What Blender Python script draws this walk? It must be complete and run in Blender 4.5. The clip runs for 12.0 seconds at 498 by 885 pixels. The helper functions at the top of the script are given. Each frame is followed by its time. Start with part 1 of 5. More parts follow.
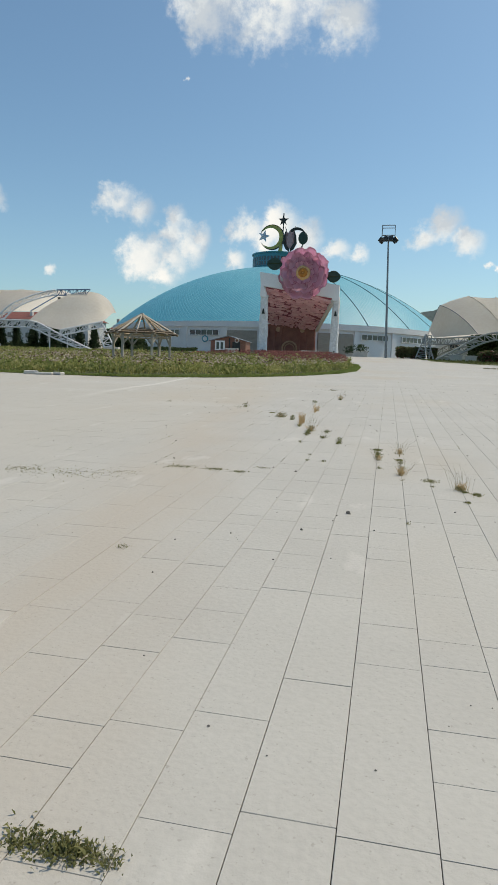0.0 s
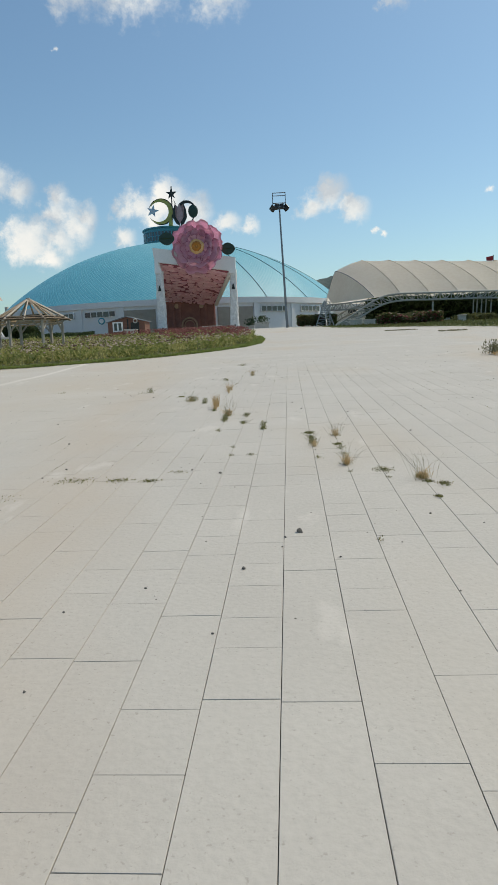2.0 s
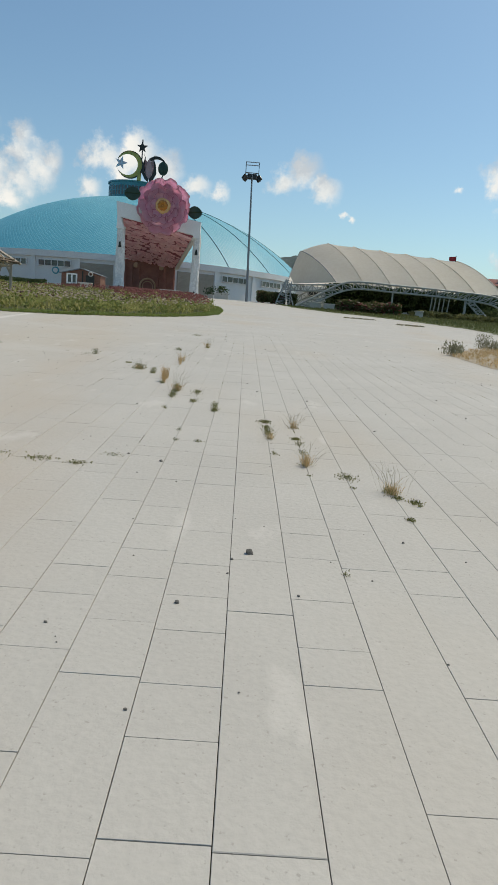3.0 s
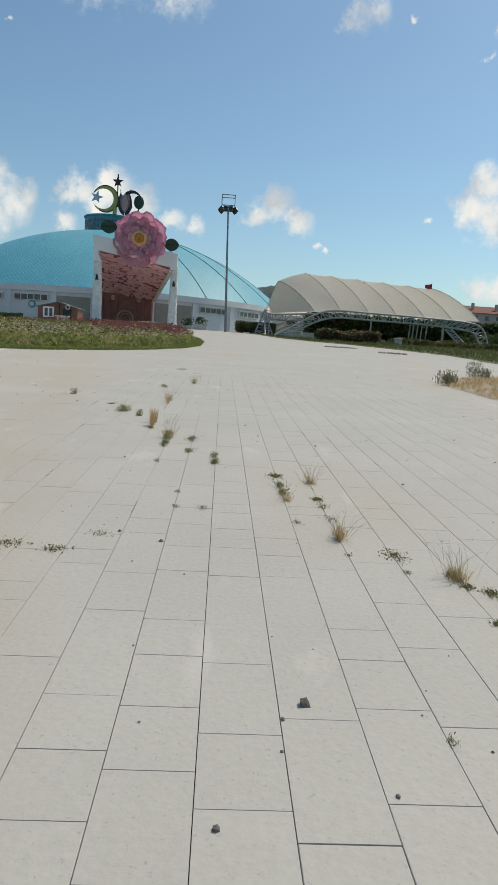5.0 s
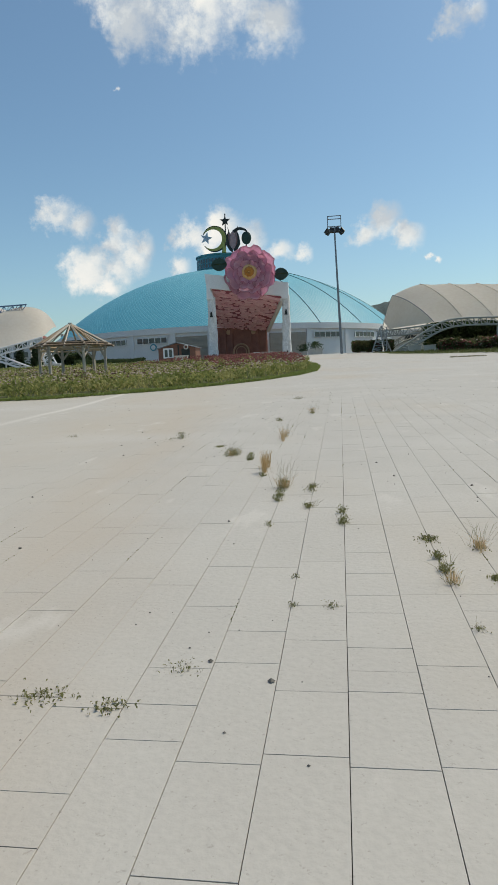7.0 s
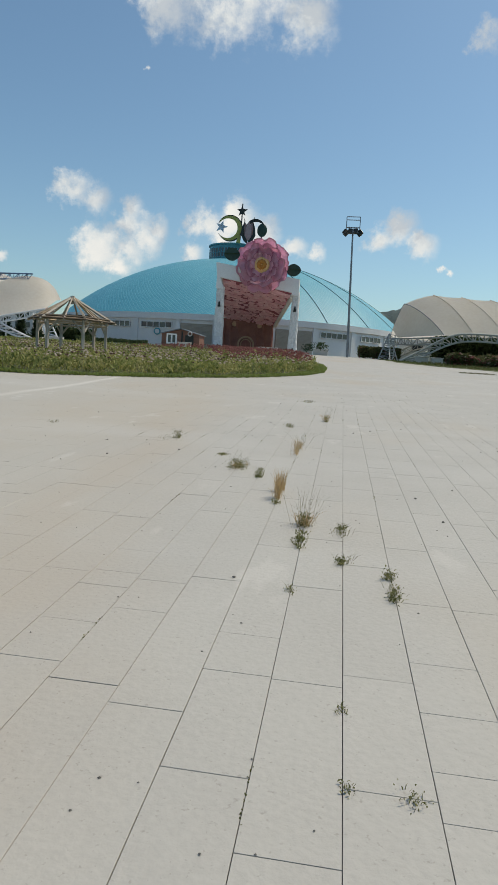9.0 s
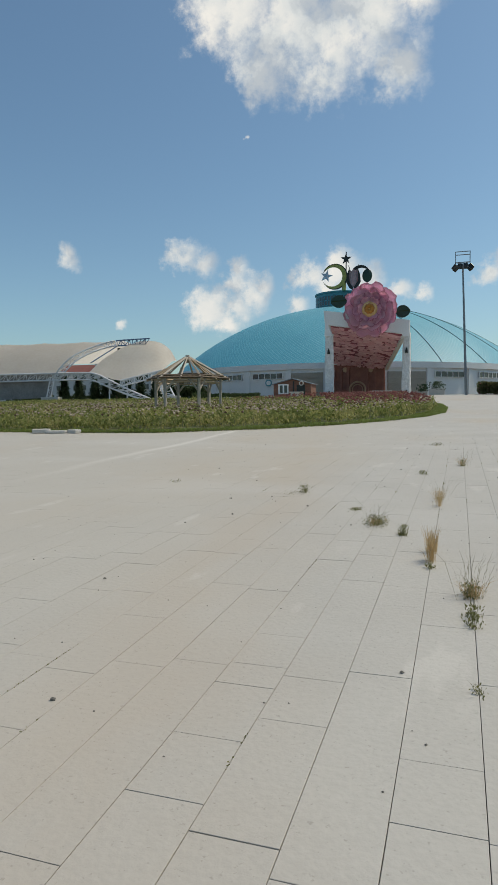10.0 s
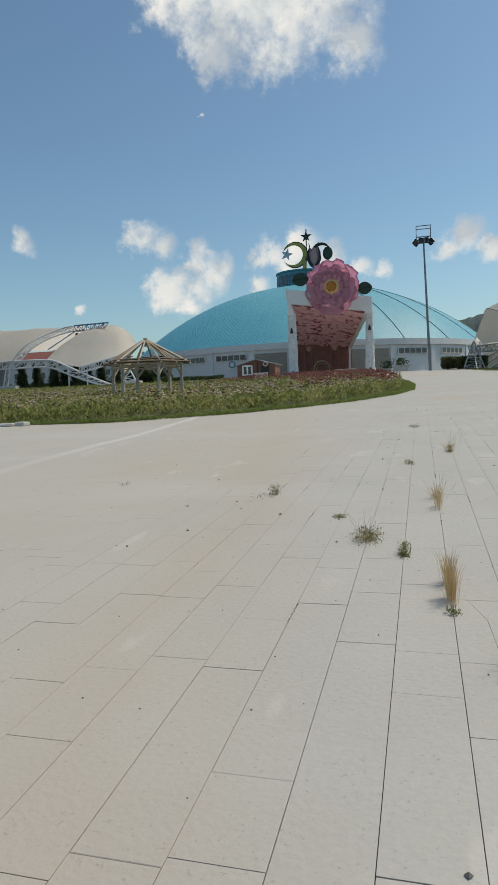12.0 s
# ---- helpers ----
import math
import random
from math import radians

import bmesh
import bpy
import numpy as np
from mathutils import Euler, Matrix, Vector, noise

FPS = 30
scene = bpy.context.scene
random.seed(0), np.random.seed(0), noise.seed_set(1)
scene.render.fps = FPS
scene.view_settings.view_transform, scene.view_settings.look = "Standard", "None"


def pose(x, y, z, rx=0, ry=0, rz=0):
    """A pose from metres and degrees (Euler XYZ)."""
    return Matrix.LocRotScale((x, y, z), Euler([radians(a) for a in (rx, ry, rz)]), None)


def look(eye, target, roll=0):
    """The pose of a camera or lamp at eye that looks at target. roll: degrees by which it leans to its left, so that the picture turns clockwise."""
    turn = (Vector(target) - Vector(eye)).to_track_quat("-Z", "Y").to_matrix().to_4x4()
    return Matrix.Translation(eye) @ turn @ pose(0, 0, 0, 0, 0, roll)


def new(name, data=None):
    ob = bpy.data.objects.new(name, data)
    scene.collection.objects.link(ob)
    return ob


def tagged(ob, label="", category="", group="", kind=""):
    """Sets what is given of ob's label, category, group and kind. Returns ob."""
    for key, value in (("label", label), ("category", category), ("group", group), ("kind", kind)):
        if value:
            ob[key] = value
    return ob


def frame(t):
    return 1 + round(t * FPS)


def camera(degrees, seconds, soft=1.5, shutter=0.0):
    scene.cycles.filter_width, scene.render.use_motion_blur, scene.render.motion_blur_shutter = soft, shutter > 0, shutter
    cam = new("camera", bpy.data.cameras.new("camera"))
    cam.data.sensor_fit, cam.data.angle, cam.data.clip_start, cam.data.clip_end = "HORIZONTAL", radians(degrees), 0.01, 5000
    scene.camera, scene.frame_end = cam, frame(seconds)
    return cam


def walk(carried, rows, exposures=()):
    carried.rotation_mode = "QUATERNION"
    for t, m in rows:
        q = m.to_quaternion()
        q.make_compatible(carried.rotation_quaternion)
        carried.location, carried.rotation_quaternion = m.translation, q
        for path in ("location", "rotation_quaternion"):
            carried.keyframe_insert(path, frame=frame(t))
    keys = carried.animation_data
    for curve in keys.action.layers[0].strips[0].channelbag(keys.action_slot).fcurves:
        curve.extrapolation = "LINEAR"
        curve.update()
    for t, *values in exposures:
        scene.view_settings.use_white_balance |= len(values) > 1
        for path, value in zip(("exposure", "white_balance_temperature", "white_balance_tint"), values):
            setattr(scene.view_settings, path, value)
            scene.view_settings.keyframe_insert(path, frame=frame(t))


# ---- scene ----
# ---------- camera ----------
cam = camera(42.652, 12.0, soft=1.0)
PATH = [
    (0, pose(0.074, 1.835, 1.487, 83.40, -1.86, 12.20)),
    (0.5, pose(-0.026, 2.165, 1.481, 80.95, 1.52, 11.41)),
    (1, pose(-0.074, 2.586, 1.491, 81.98, 2.23, 6.38)),
    (1.5, pose(-0.187, 2.959, 1.516, 79.54, -1.30, 2.75)),
    (2, pose(-0.225, 3.282, 1.501, 81.26, 2.55, 3.53)),
    (2.5, pose(-0.219, 3.662, 1.524, 82.75, 2.21, 5.59)),
    (3, pose(-0.320, 4.095, 1.519, 78.89, -4.60, -0.32)),
    (4.8, pose(-0.567, 5.045, 1.599, 82.52, -3.69, -0.87)),
    (5, pose(-0.588, 5.167, 1.586, 81.60, -3.58, -2.32)),
    (5.5, pose(-0.508, 5.515, 1.596, 85.77, -0.33, -2.22)),
    (6, pose(-0.559, 5.895, 1.559, 80.85, -1.40, -2.10)),
    (6.5, pose(-0.659, 6.229, 1.626, 81.62, -2.03, 3.87)),
    (7, pose(-0.595, 6.674, 1.606, 83.75, 2.46, 8.13)),
    (7.5, pose(-0.688, 7.005, 1.596, 81.53, -0.74, 8.08)),
    (7.7, pose(-0.753, 7.157, 1.612, 83.20, -2.73, 8.19)),
    (9.3, pose(-1.079, 8.239, 1.667, 83.19, -3.70, 8.45)),
    (9.5, pose(-1.143, 8.294, 1.724, 87.74, -3.93, 10.84)),
    (10, pose(-1.297, 8.685, 1.653, 87.26, 0.44, 18.20)),
    (10.5, pose(-1.377, 9.102, 1.668, 86.12, -0.28, 14.27)),
    (11, pose(-1.536, 9.371, 1.732, 90.69, -4.01, 12.05)),
    (11.5, pose(-1.608, 9.682, 1.708, 86.37, 0.46, 14.41)),
    (12, pose(-1.652, 10.072, 1.723, 85.56, 2.33, 15.05)),
]
walk(cam, PATH, [(t, stops + 0.03, 6930, 9) for t, stops in ((0, 0.06), (2.5, 0.0), (5.5, -0.05), (7.0, -0.02), (9.4, -0.11), (10.5, -0.19), (12, -0.15))])

# ---------- sky and sun ----------
SUN_EL, SUN_AZ = 58.0, 58.0   # degrees above the horizon; degrees from +y towards +x


def spot(az, el):
    a, e = radians(az), radians(el)
    return Vector((-math.sin(a) * math.cos(e), math.cos(a) * math.cos(e), math.sin(e)))


world = bpy.data.worlds.new("sky")
scene.world = world
world.use_nodes = True
wt = world.node_tree
wt.nodes.clear()


def wn(kind, **kw):
    n = wt.nodes.new(kind)
    for k, v in kw.items():
        if k == "operation":
            n.operation = v
    return n


sky = wn("ShaderNodeTexSky")
sky.sky_type = "NISHITA"
sky.sun_disc = False
sky.sun_elevation = radians(SUN_EL)
sky.sun_rotation = radians(SUN_AZ)
sky.altitude, sky.air_density, sky.dust_density, sky.ozone_density = 0, 1.0, 1.2, 1.0
coord = wn("ShaderNodeTexCoord")

# cumulus clouds: azimuth to the left of +y, elevation, angular radius
CLOUDS = {
    "overhead": [(13.9, 30.8, 6.1), (18.9, 31.2, 3.6), (8.4, 30.1, 5.1), (5.1, 27.2, 2.8), (17.1, 27.3, 2.5),
                 (11.1, 27.8, 3.6), (3.7, 32.3, 3.1), (20.9, 31.6, 3.1), (15, 36, 7), (6, 36, 6)],
    "west": [(23.9, 13.5, 1.7), (22.4, 12.9, 1.7), (19.2, 12.6, 1.4), (19.4, 11.4, 1.8), (17.7, 10.8, 2.1), (21.6, 9.2, 2.2),
             (19.6, 9.2, 2.2), (20.2, 7.7, 1.6), (16.4, 11.6, 1.2)],
    "behind": [(12.6, 12.0, 1.7), (10.2, 12.1, 2.2), (7.6, 11.3, 2.1), (5.0, 10.4, 1.3), (13.7, 9.2, 1.2), (3.3, 10.1, 1.0), (11.4, 10.8, 1.6)],
    "mast": [(-4.3, 12.1, 1.9), (-3.0, 11.4, 1.5), (-6.2, 10.9, 1.3), (-2.1, 7.6, 0.5), (-8.4, 9.0, 0.8),
             (29.0, 7.6, 0.9), (18.7, 22.6, 0.6), (34, 13, 1.2)],
    "east": [(-21.6, 14.1, 1.9), (-20.3, 12.2, 2.3), (-22.6, 11.2, 2.5), (-19.4, 11.6, 1.1), (-21.4, 6.0, 1.5),
             (-23.3, 6.0, 1.5), (-16.2, 11.5, 0.8), (-2.3, 7.5, 0.5), (-25, 12, 3)],
    "upper": [(-10.1, 30.2, 2.0), (-13.4, 29.8, 2.8), (-15.7, 29.8, 1.5), (-11.6, 27.7, 1.4), (-9.7, 25.4, 1.6),
              (-11.1, 25.8, 1.3), (-8.8, 24.8, 1.0), (-21.7, 22.8, 1.5), (-19.8, 22.5, 0.8), (-22.7, 23.3, 1.5),
              (-14.5, 25.5, 0.5), (-4.1, 29.2, 0.7)],
}
last = None
# the directions are bent a little by noise, so that the outlines billow
warp = wn("ShaderNodeTexNoise")
warp.inputs["Scale"].default_value, warp.inputs["Detail"].default_value, warp.inputs["Roughness"].default_value = 13, 9, 0.62
wt.links.new(coord.outputs["Generated"], warp.inputs["Vector"])
shift = wn("ShaderNodeVectorMath", operation="MULTIPLY_ADD")
wt.links.new(warp.outputs["Color"], shift.inputs[0])
shift.inputs[1].default_value = (0.075, 0.075, 0.075)
shift.inputs[2].default_value = (-0.0375, -0.0375, -0.0375)
bent = wn("ShaderNodeVectorMath", operation="ADD")
wt.links.new(coord.outputs["Generated"], bent.inputs[0])
wt.links.new(shift.outputs[0], bent.inputs[1])
for blobs in CLOUDS.values():
    for az, el, r in blobs:
        d = wn("ShaderNodeVectorMath", operation="DISTANCE")
        wt.links.new(bent.outputs[0], d.inputs[0])
        d.inputs[1].default_value = spot(az, el)
        m = wn("ShaderNodeMath", operation="MULTIPLY_ADD")
        wt.links.new(d.outputs["Value"], m.inputs[0])
        m.inputs[1].default_value = -1 / radians(r * 0.97 if r > 0.95 else r * 0.6)
        m.inputs[2].default_value = 1.0
        if last:
            x = wn("ShaderNodeMath", operation="SMOOTH_MAX")
            x.inputs[2].default_value = 0.3
            wt.links.new(last.outputs[0], x.inputs[0])
            wt.links.new(m.outputs[0], x.inputs[1])
            last = x
        else:
            last = m
fine = wn("ShaderNodeTexNoise")
fine.inputs["Scale"].default_value, fine.inputs["Detail"].default_value, fine.inputs["Roughness"].default_value = 26, 10, 0.66
wt.links.new(coord.outputs["Generated"], fine.inputs["Vector"])
dens = wn("ShaderNodeMath", operation="MULTIPLY_ADD")
wt.links.new(fine.outputs["Fac"], dens.inputs[0])
dens.inputs[1].default_value = 1.9
wt.links.new(last.outputs[0], dens.inputs[2])
mask = wn("ShaderNodeMapRange")
mask.interpolation_type = "SMOOTHSTEP"
mask.inputs["From Min"].default_value, mask.inputs["From Max"].default_value = 0.86, 1.80
wt.links.new(dens.outputs[0], mask.inputs["Value"])
tone = wn("ShaderNodeMapRange")
tone.inputs["From Min"].default_value, tone.inputs["From Max"].default_value = 0.40, 0.62
grey = wn("ShaderNodeTexNoise")
grey.inputs["Scale"].default_value, grey.inputs["Detail"].default_value = 11, 6
wt.links.new(bent.outputs[0], grey.inputs["Vector"])
wt.links.new(grey.outputs["Fac"], tone.inputs["Value"])
shade = wn("ShaderNodeValToRGB")
shade.color_ramp.elements[0].color = (4.1, 4.6, 5.2, 1)
shade.color_ramp.elements[1].color = (7.2, 7.2, 7.1, 1)
mid = shade.color_ramp.elements.new(0.35)
mid.color = (5.7, 6.1, 6.4, 1)
wt.links.new(tone.outputs[0], shade.inputs["Fac"])
clear = wn("ShaderNodeMix")   # a clean, greenish-blue summer sky
clear.data_type, clear.blend_type = "RGBA", "MULTIPLY"
clear.inputs[0].default_value = 1.0
clear.inputs[7].default_value = (0.735, 0.925, 0.975, 1)
wt.links.new(sky.outputs["Color"], clear.inputs[6])
mixc = wn("ShaderNodeMix")
mixc.data_type = "RGBA"
wt.links.new(mask.outputs[0], mixc.inputs[0])
wt.links.new(clear.outputs[2], mixc.inputs[6])
wt.links.new(shade.outputs["Color"], mixc.inputs[7])
back = wn("ShaderNodeBackground")
back.inputs["Strength"].default_value = 0.13
wt.links.new(mixc.outputs[2], back.inputs["Color"])
outw = wn("ShaderNodeOutputWorld")
wt.links.new(back.outputs[0], outw.inputs["Surface"])

sun = new("sun", bpy.data.lights.new("sun", "SUN"))
sun.data.energy, sun.data.angle, sun.data.color = 3.05, radians(0.53), (1.0, 0.90, 0.75)
sd = Vector((math.sin(radians(SUN_AZ)) * math.cos(radians(SUN_EL)), math.cos(radians(SUN_AZ)) * math.cos(radians(SUN_EL)), math.sin(radians(SUN_EL))))
sun.matrix_world = look(sd * 100, (0, 0, 0))

# ---------- materials ----------
def material(name, dark, light, scale=4.0, rough=0.7, metal=0.0, bump=0.15, fine=12.0, pieces=0.0, spec=0.4, glaze=False):
    """A surface whose colour wanders between two tones at two scales, with relief; pieces: how much single pieces differ."""
    m = bpy.data.materials.new(name)
    m.use_nodes = True
    nt = m.node_tree
    b = nt.nodes["Principled BSDF"]
    b.inputs["Roughness"].default_value, b.inputs["Metallic"].default_value = rough, metal
    b.inputs["Specular IOR Level"].default_value = spec
    g = nt.nodes.new("ShaderNodeNewGeometry")
    n1, n2 = nt.nodes.new("ShaderNodeTexNoise"), nt.nodes.new("ShaderNodeTexNoise")
    for n, s in ((n1, scale), (n2, scale * fine)):
        n.inputs["Scale"].default_value, n.inputs["Detail"].default_value = s, 5
        nt.links.new(g.outputs["Position"], n.inputs["Vector"])
    a = nt.nodes.new("ShaderNodeMath")
    a.operation = "ADD"
    nt.links.new(n1.outputs["Fac"], a.inputs[0])
    nt.links.new(n2.outputs["Fac"], a.inputs[1])
    r = nt.nodes.new("ShaderNodeMapRange")
    r.inputs["From Min"].default_value, r.inputs["From Max"].default_value = 0.7, 1.3
    nt.links.new(a.outputs[0], r.inputs["Value"])
    fac = r.outputs[0]
    if pieces:
        o = nt.nodes.new("ShaderNodeObjectInfo")
        s = nt.nodes.new("ShaderNodeMath")
        s.operation = "ADD"
        nt.links.new(o.outputs["Random"], s.inputs[0])
        nt.links.new(g.outputs["Random Per Island"], s.inputs[1])
        f = nt.nodes.new("ShaderNodeMath")
        f.operation = "FRACT"
        nt.links.new(s.outputs[0], f.inputs[0])
        k = nt.nodes.new("ShaderNodeMix")
        k.inputs[0].default_value = pieces
        nt.links.new(fac, k.inputs[2])
        nt.links.new(f.outputs[0], k.inputs[3])
        fac = k.outputs[0]
    c = nt.nodes.new("ShaderNodeMix")
    c.data_type = "RGBA"
    c.inputs[6].default_value, c.inputs[7].default_value = (*dark, 1), (*light, 1)
    nt.links.new(fac, c.inputs[0])
    nt.links.new(c.outputs[2], b.inputs["Base Color"])
    if bump:
        p = nt.nodes.new("ShaderNodeBump")
        p.inputs["Strength"].default_value, p.inputs["Distance"].default_value = bump, 0.05 / max(scale, 0.2)
        nt.links.new(n2.outputs["Fac"], p.inputs["Height"])
        nt.links.new(p.outputs[0], b.inputs["Normal"])
    return m


def leafy(name, dark, light, pieces=0.7):
    m = material(name, dark, light, 0.6, 0.65, 0, 0, 10, pieces, 0.25)
    nt = m.node_tree
    b = nt.nodes["Principled BSDF"]
    t = nt.nodes.new("ShaderNodeBsdfTranslucent")   # sun shines through leaves
    nt.links.new(b.inputs["Base Color"].links[0].from_socket, t.inputs["Color"])
    x = nt.nodes.new("ShaderNodeMixShader")
    x.inputs[0].default_value = 0.45
    nt.links.new(b.outputs[0], x.inputs[1])
    nt.links.new(t.outputs[0], x.inputs[2])
    nt.links.new(x.outputs[0], nt.nodes["Material Output"].inputs["Surface"])
    return m


def stone_paving():
    """Pale limestone: tone by slab, dust along one strip, faint blotches, pitting."""
    m = material("limestone", (0.395, 0.38, 0.35), (0.452, 0.437, 0.402), 0.9, 0.7, 0, 0.10, 38, 0.2, 0.3)
    nt = m.node_tree
    b = nt.nodes["Principled BSDF"]
    base = b.inputs["Base Color"].links[0].from_socket
    g = nt.nodes.new("ShaderNodeNewGeometry")
    xyz = nt.nodes.new("ShaderNodeSeparateXYZ")
    nt.links.new(g.outputs["Position"], xyz.inputs[0])

    def math_node(op, *vals):
        n = nt.nodes.new("ShaderNodeMath")
        n.operation = op
        for i, v in enumerate(vals):
            if isinstance(v, (int, float)):
                n.inputs[i].default_value = v
            else:
                nt.links.new(v, n.inputs[i])
        return n.outputs[0]

    def noise_of(scale, detail, stretch=(1, 1, 1)):
        k = nt.nodes.new("ShaderNodeVectorMath")
        k.operation = "MULTIPLY"
        nt.links.new(g.outputs["Position"], k.inputs[0])
        k.inputs[1].default_value = stretch
        n = nt.nodes.new("ShaderNodeTexNoise")
        n.inputs["Scale"].default_value, n.inputs["Detail"].default_value = scale, detail
        nt.links.new(k.outputs[0], n.inputs["Vector"])
        return n.outputs["Fac"]

    def blend(fac, a, col):
        n = nt.nodes.new("ShaderNodeMix")
        n.data_type = "RGBA"
        nt.links.new(fac, n.inputs[0])
        nt.links.new(a, n.inputs[6])
        n.inputs[7].default_value = (*col, 1)
        return n.outputs[2]

    # dusty strip left by run-off along the slabs
    wob = noise_of(0.35, 4)
    far = math_node("SUBTRACT", xyz.outputs[0], math_node("SUBTRACT", math_node("MULTIPLY_ADD", wob, 1.2, -1.45), math_node("MULTIPLY", xyz.outputs[1], 0.165)))
    strip = math_node("SUBTRACT", 1.0, math_node("MULTIPLY", math_node("ABSOLUTE", far), 1.0))
    strip = math_node("MULTIPLY", math_node("MAXIMUM", strip, 0.0), math_node("MULTIPLY_ADD", noise_of(1.6, 6, (1, 0.45, 1)), 1.6, -0.2))
    strip = math_node("MINIMUM", math_node("MULTIPLY", strip, 1.0), 0.6)
    col = blend(strip, base, (0.42, 0.365, 0.30))
    film = nt.nodes.new("ShaderNodeMapRange")   # fine dust lies over everything beyond the strip
    film.inputs["From Min"].default_value, film.inputs["From Max"].default_value = -2.4, -5.0
    film.inputs["To Max"].default_value = 0.55
    nt.links.new(math_node("ADD", xyz.outputs[0], math_node("MULTIPLY_ADD", wob, 2.0, -1.0)), film.inputs["Value"])
    col = blend(film.outputs[0], col, (0.445, 0.415, 0.36))
    # broad warm stains and pale drifts of dust
    stain = nt.nodes.new("ShaderNodeMapRange")
    stain.inputs["From Min"].default_value, stain.inputs["From Max"].default_value = 0.52, 0.75
    stain.inputs["To Max"].default_value = 0.75
    nt.links.new(noise_of(0.22, 5, (1, 0.6, 1)), stain.inputs["Value"])
    col = blend(stain.outputs[0], col, (0.43, 0.375, 0.30))
    pale = nt.nodes.new("ShaderNodeMapRange")
    pale.inputs["From Min"].default_value, pale.inputs["From Max"].default_value = 0.55, 0.72
    pale.inputs["To Max"].default_value = 0.5
    nt.links.new(noise_of(0.3, 7, (0.5, 1.3, 1)), pale.inputs["Value"])
    col = blend(pale.outputs[0], col, (0.49, 0.48, 0.45))
    # pale sweep of dried mud in front of the bed
    line = math_node("ABSOLUTE", math_node("ADD", math_node("MULTIPLY_ADD", xyz.outputs[1], 0.08, xyz.outputs[0]), math_node("MULTIPLY_ADD", noise_of(0.18, 3), 1.0, 6.2)))
    line = math_node("MAXIMUM", math_node("SUBTRACT", 1.0, math_node("MULTIPLY", line, 4.5)), 0.0)
    reach = nt.nodes.new("ShaderNodeMapRange")
    reach.inputs["From Min"].default_value, reach.inputs["From Max"].default_value = 17, 24
    nt.links.new(xyz.outputs[1], reach.inputs["Value"])
    line = math_node("MULTIPLY", math_node("MULTIPLY", line, reach.outputs[0]), 0.85)
    col = blend(line, col, (0.60, 0.575, 0.53))
    # scuffs
    scuff = nt.nodes.new("ShaderNodeMapRange")
    scuff.inputs["From Min"].default_value, scuff.inputs["From Max"].default_value = 0.64, 0.7
    scuff.inputs["To Max"].default_value = 0.45
    nt.links.new(noise_of(2.3, 8, (1, 0.35, 1)), scuff.inputs["Value"])
    col = blend(scuff.outputs[0], col, (0.54, 0.52, 0.48))
    # pits and specks
    speck = nt.nodes.new("ShaderNodeMapRange")
    speck.inputs["From Min"].default_value, speck.inputs["From Max"].default_value = 0.63, 0.73
    speck.inputs["To Max"].default_value = 0.4
    nt.links.new(noise_of(55, 4), speck.inputs["Value"])
    col = blend(speck.outputs[0], col, (0.20, 0.185, 0.16))
    nt.links.new(col, b.inputs["Base Color"])
    return m


def shingles():
    """Turquoise metal shingles laid in diamonds round the dome."""
    m = material("turquoise_shingles", (0.05, 0.29, 0.40), (0.085, 0.36, 0.46), 0.12, 0.5, 0.0, 0.0, 9, 0, 0.5)
    nt = m.node_tree
    b = nt.nodes["Principled BSDF"]
    base = b.inputs["Base Color"].links[0].from_socket
    uv = nt.nodes.new("ShaderNodeUVMap")
    s = nt.nodes.new("ShaderNodeSeparateXYZ")
    nt.links.new(uv.outputs[0], s.inputs[0])
    lines = []
    for sign in (1, -1):
        t = nt.nodes.new("ShaderNodeMath")
        t.operation = "MULTIPLY_ADD"
        nt.links.new(s.outputs[1], t.inputs[0])
        t.inputs[1].default_value = sign
        nt.links.new(s.outputs[0], t.inputs[2])
        p = nt.nodes.new("ShaderNodeMath")
        p.operation = "PINGPONG"
        nt.links.new(t.outputs[0], p.inputs[0])
        p.inputs[1].default_value = 0.5
        q = nt.nodes.new("ShaderNodeMapRange")
        q.inputs["From Min"].default_value, q.inputs["From Max"].default_value = 0.0, 0.13
        q.inputs["To Min"].default_value, q.inputs["To Max"].default_value = 1.0, 0.0
        nt.links.new(p.outputs[0], q.inputs["Value"])
        lines.append(q.outputs[0])
    mx = nt.nodes.new("ShaderNodeMath")
    mx.operation = "MAXIMUM"
    nt.links.new(lines[0], mx.inputs[0])
    nt.links.new(lines[1], mx.inputs[1])
    half = nt.nodes.new("ShaderNodeMath")
    half.operation = "MULTIPLY"
    nt.links.new(mx.outputs[0], half.inputs[0])
    half.inputs[1].default_value = 0.38
    c = nt.nodes.new("ShaderNodeMix")
    c.data_type = "RGBA"
    nt.links.new(half.outputs[0], c.inputs[0])
    nt.links.new(base, c.inputs[6])
    c.inputs[7].default_value = (0.30, 0.55, 0.58, 1)
    nt.links.new(c.outputs[2], b.inputs["Base Color"])
    bp = nt.nodes.new("ShaderNodeBump")
    bp.inputs["Strength"].default_value, bp.inputs["Distance"].default_value = 0.5, 0.05
    nt.links.new(mx.outputs[0], bp.inputs["Height"])
    nt.links.new(bp.outputs[0], b.inputs["Normal"])
    return m


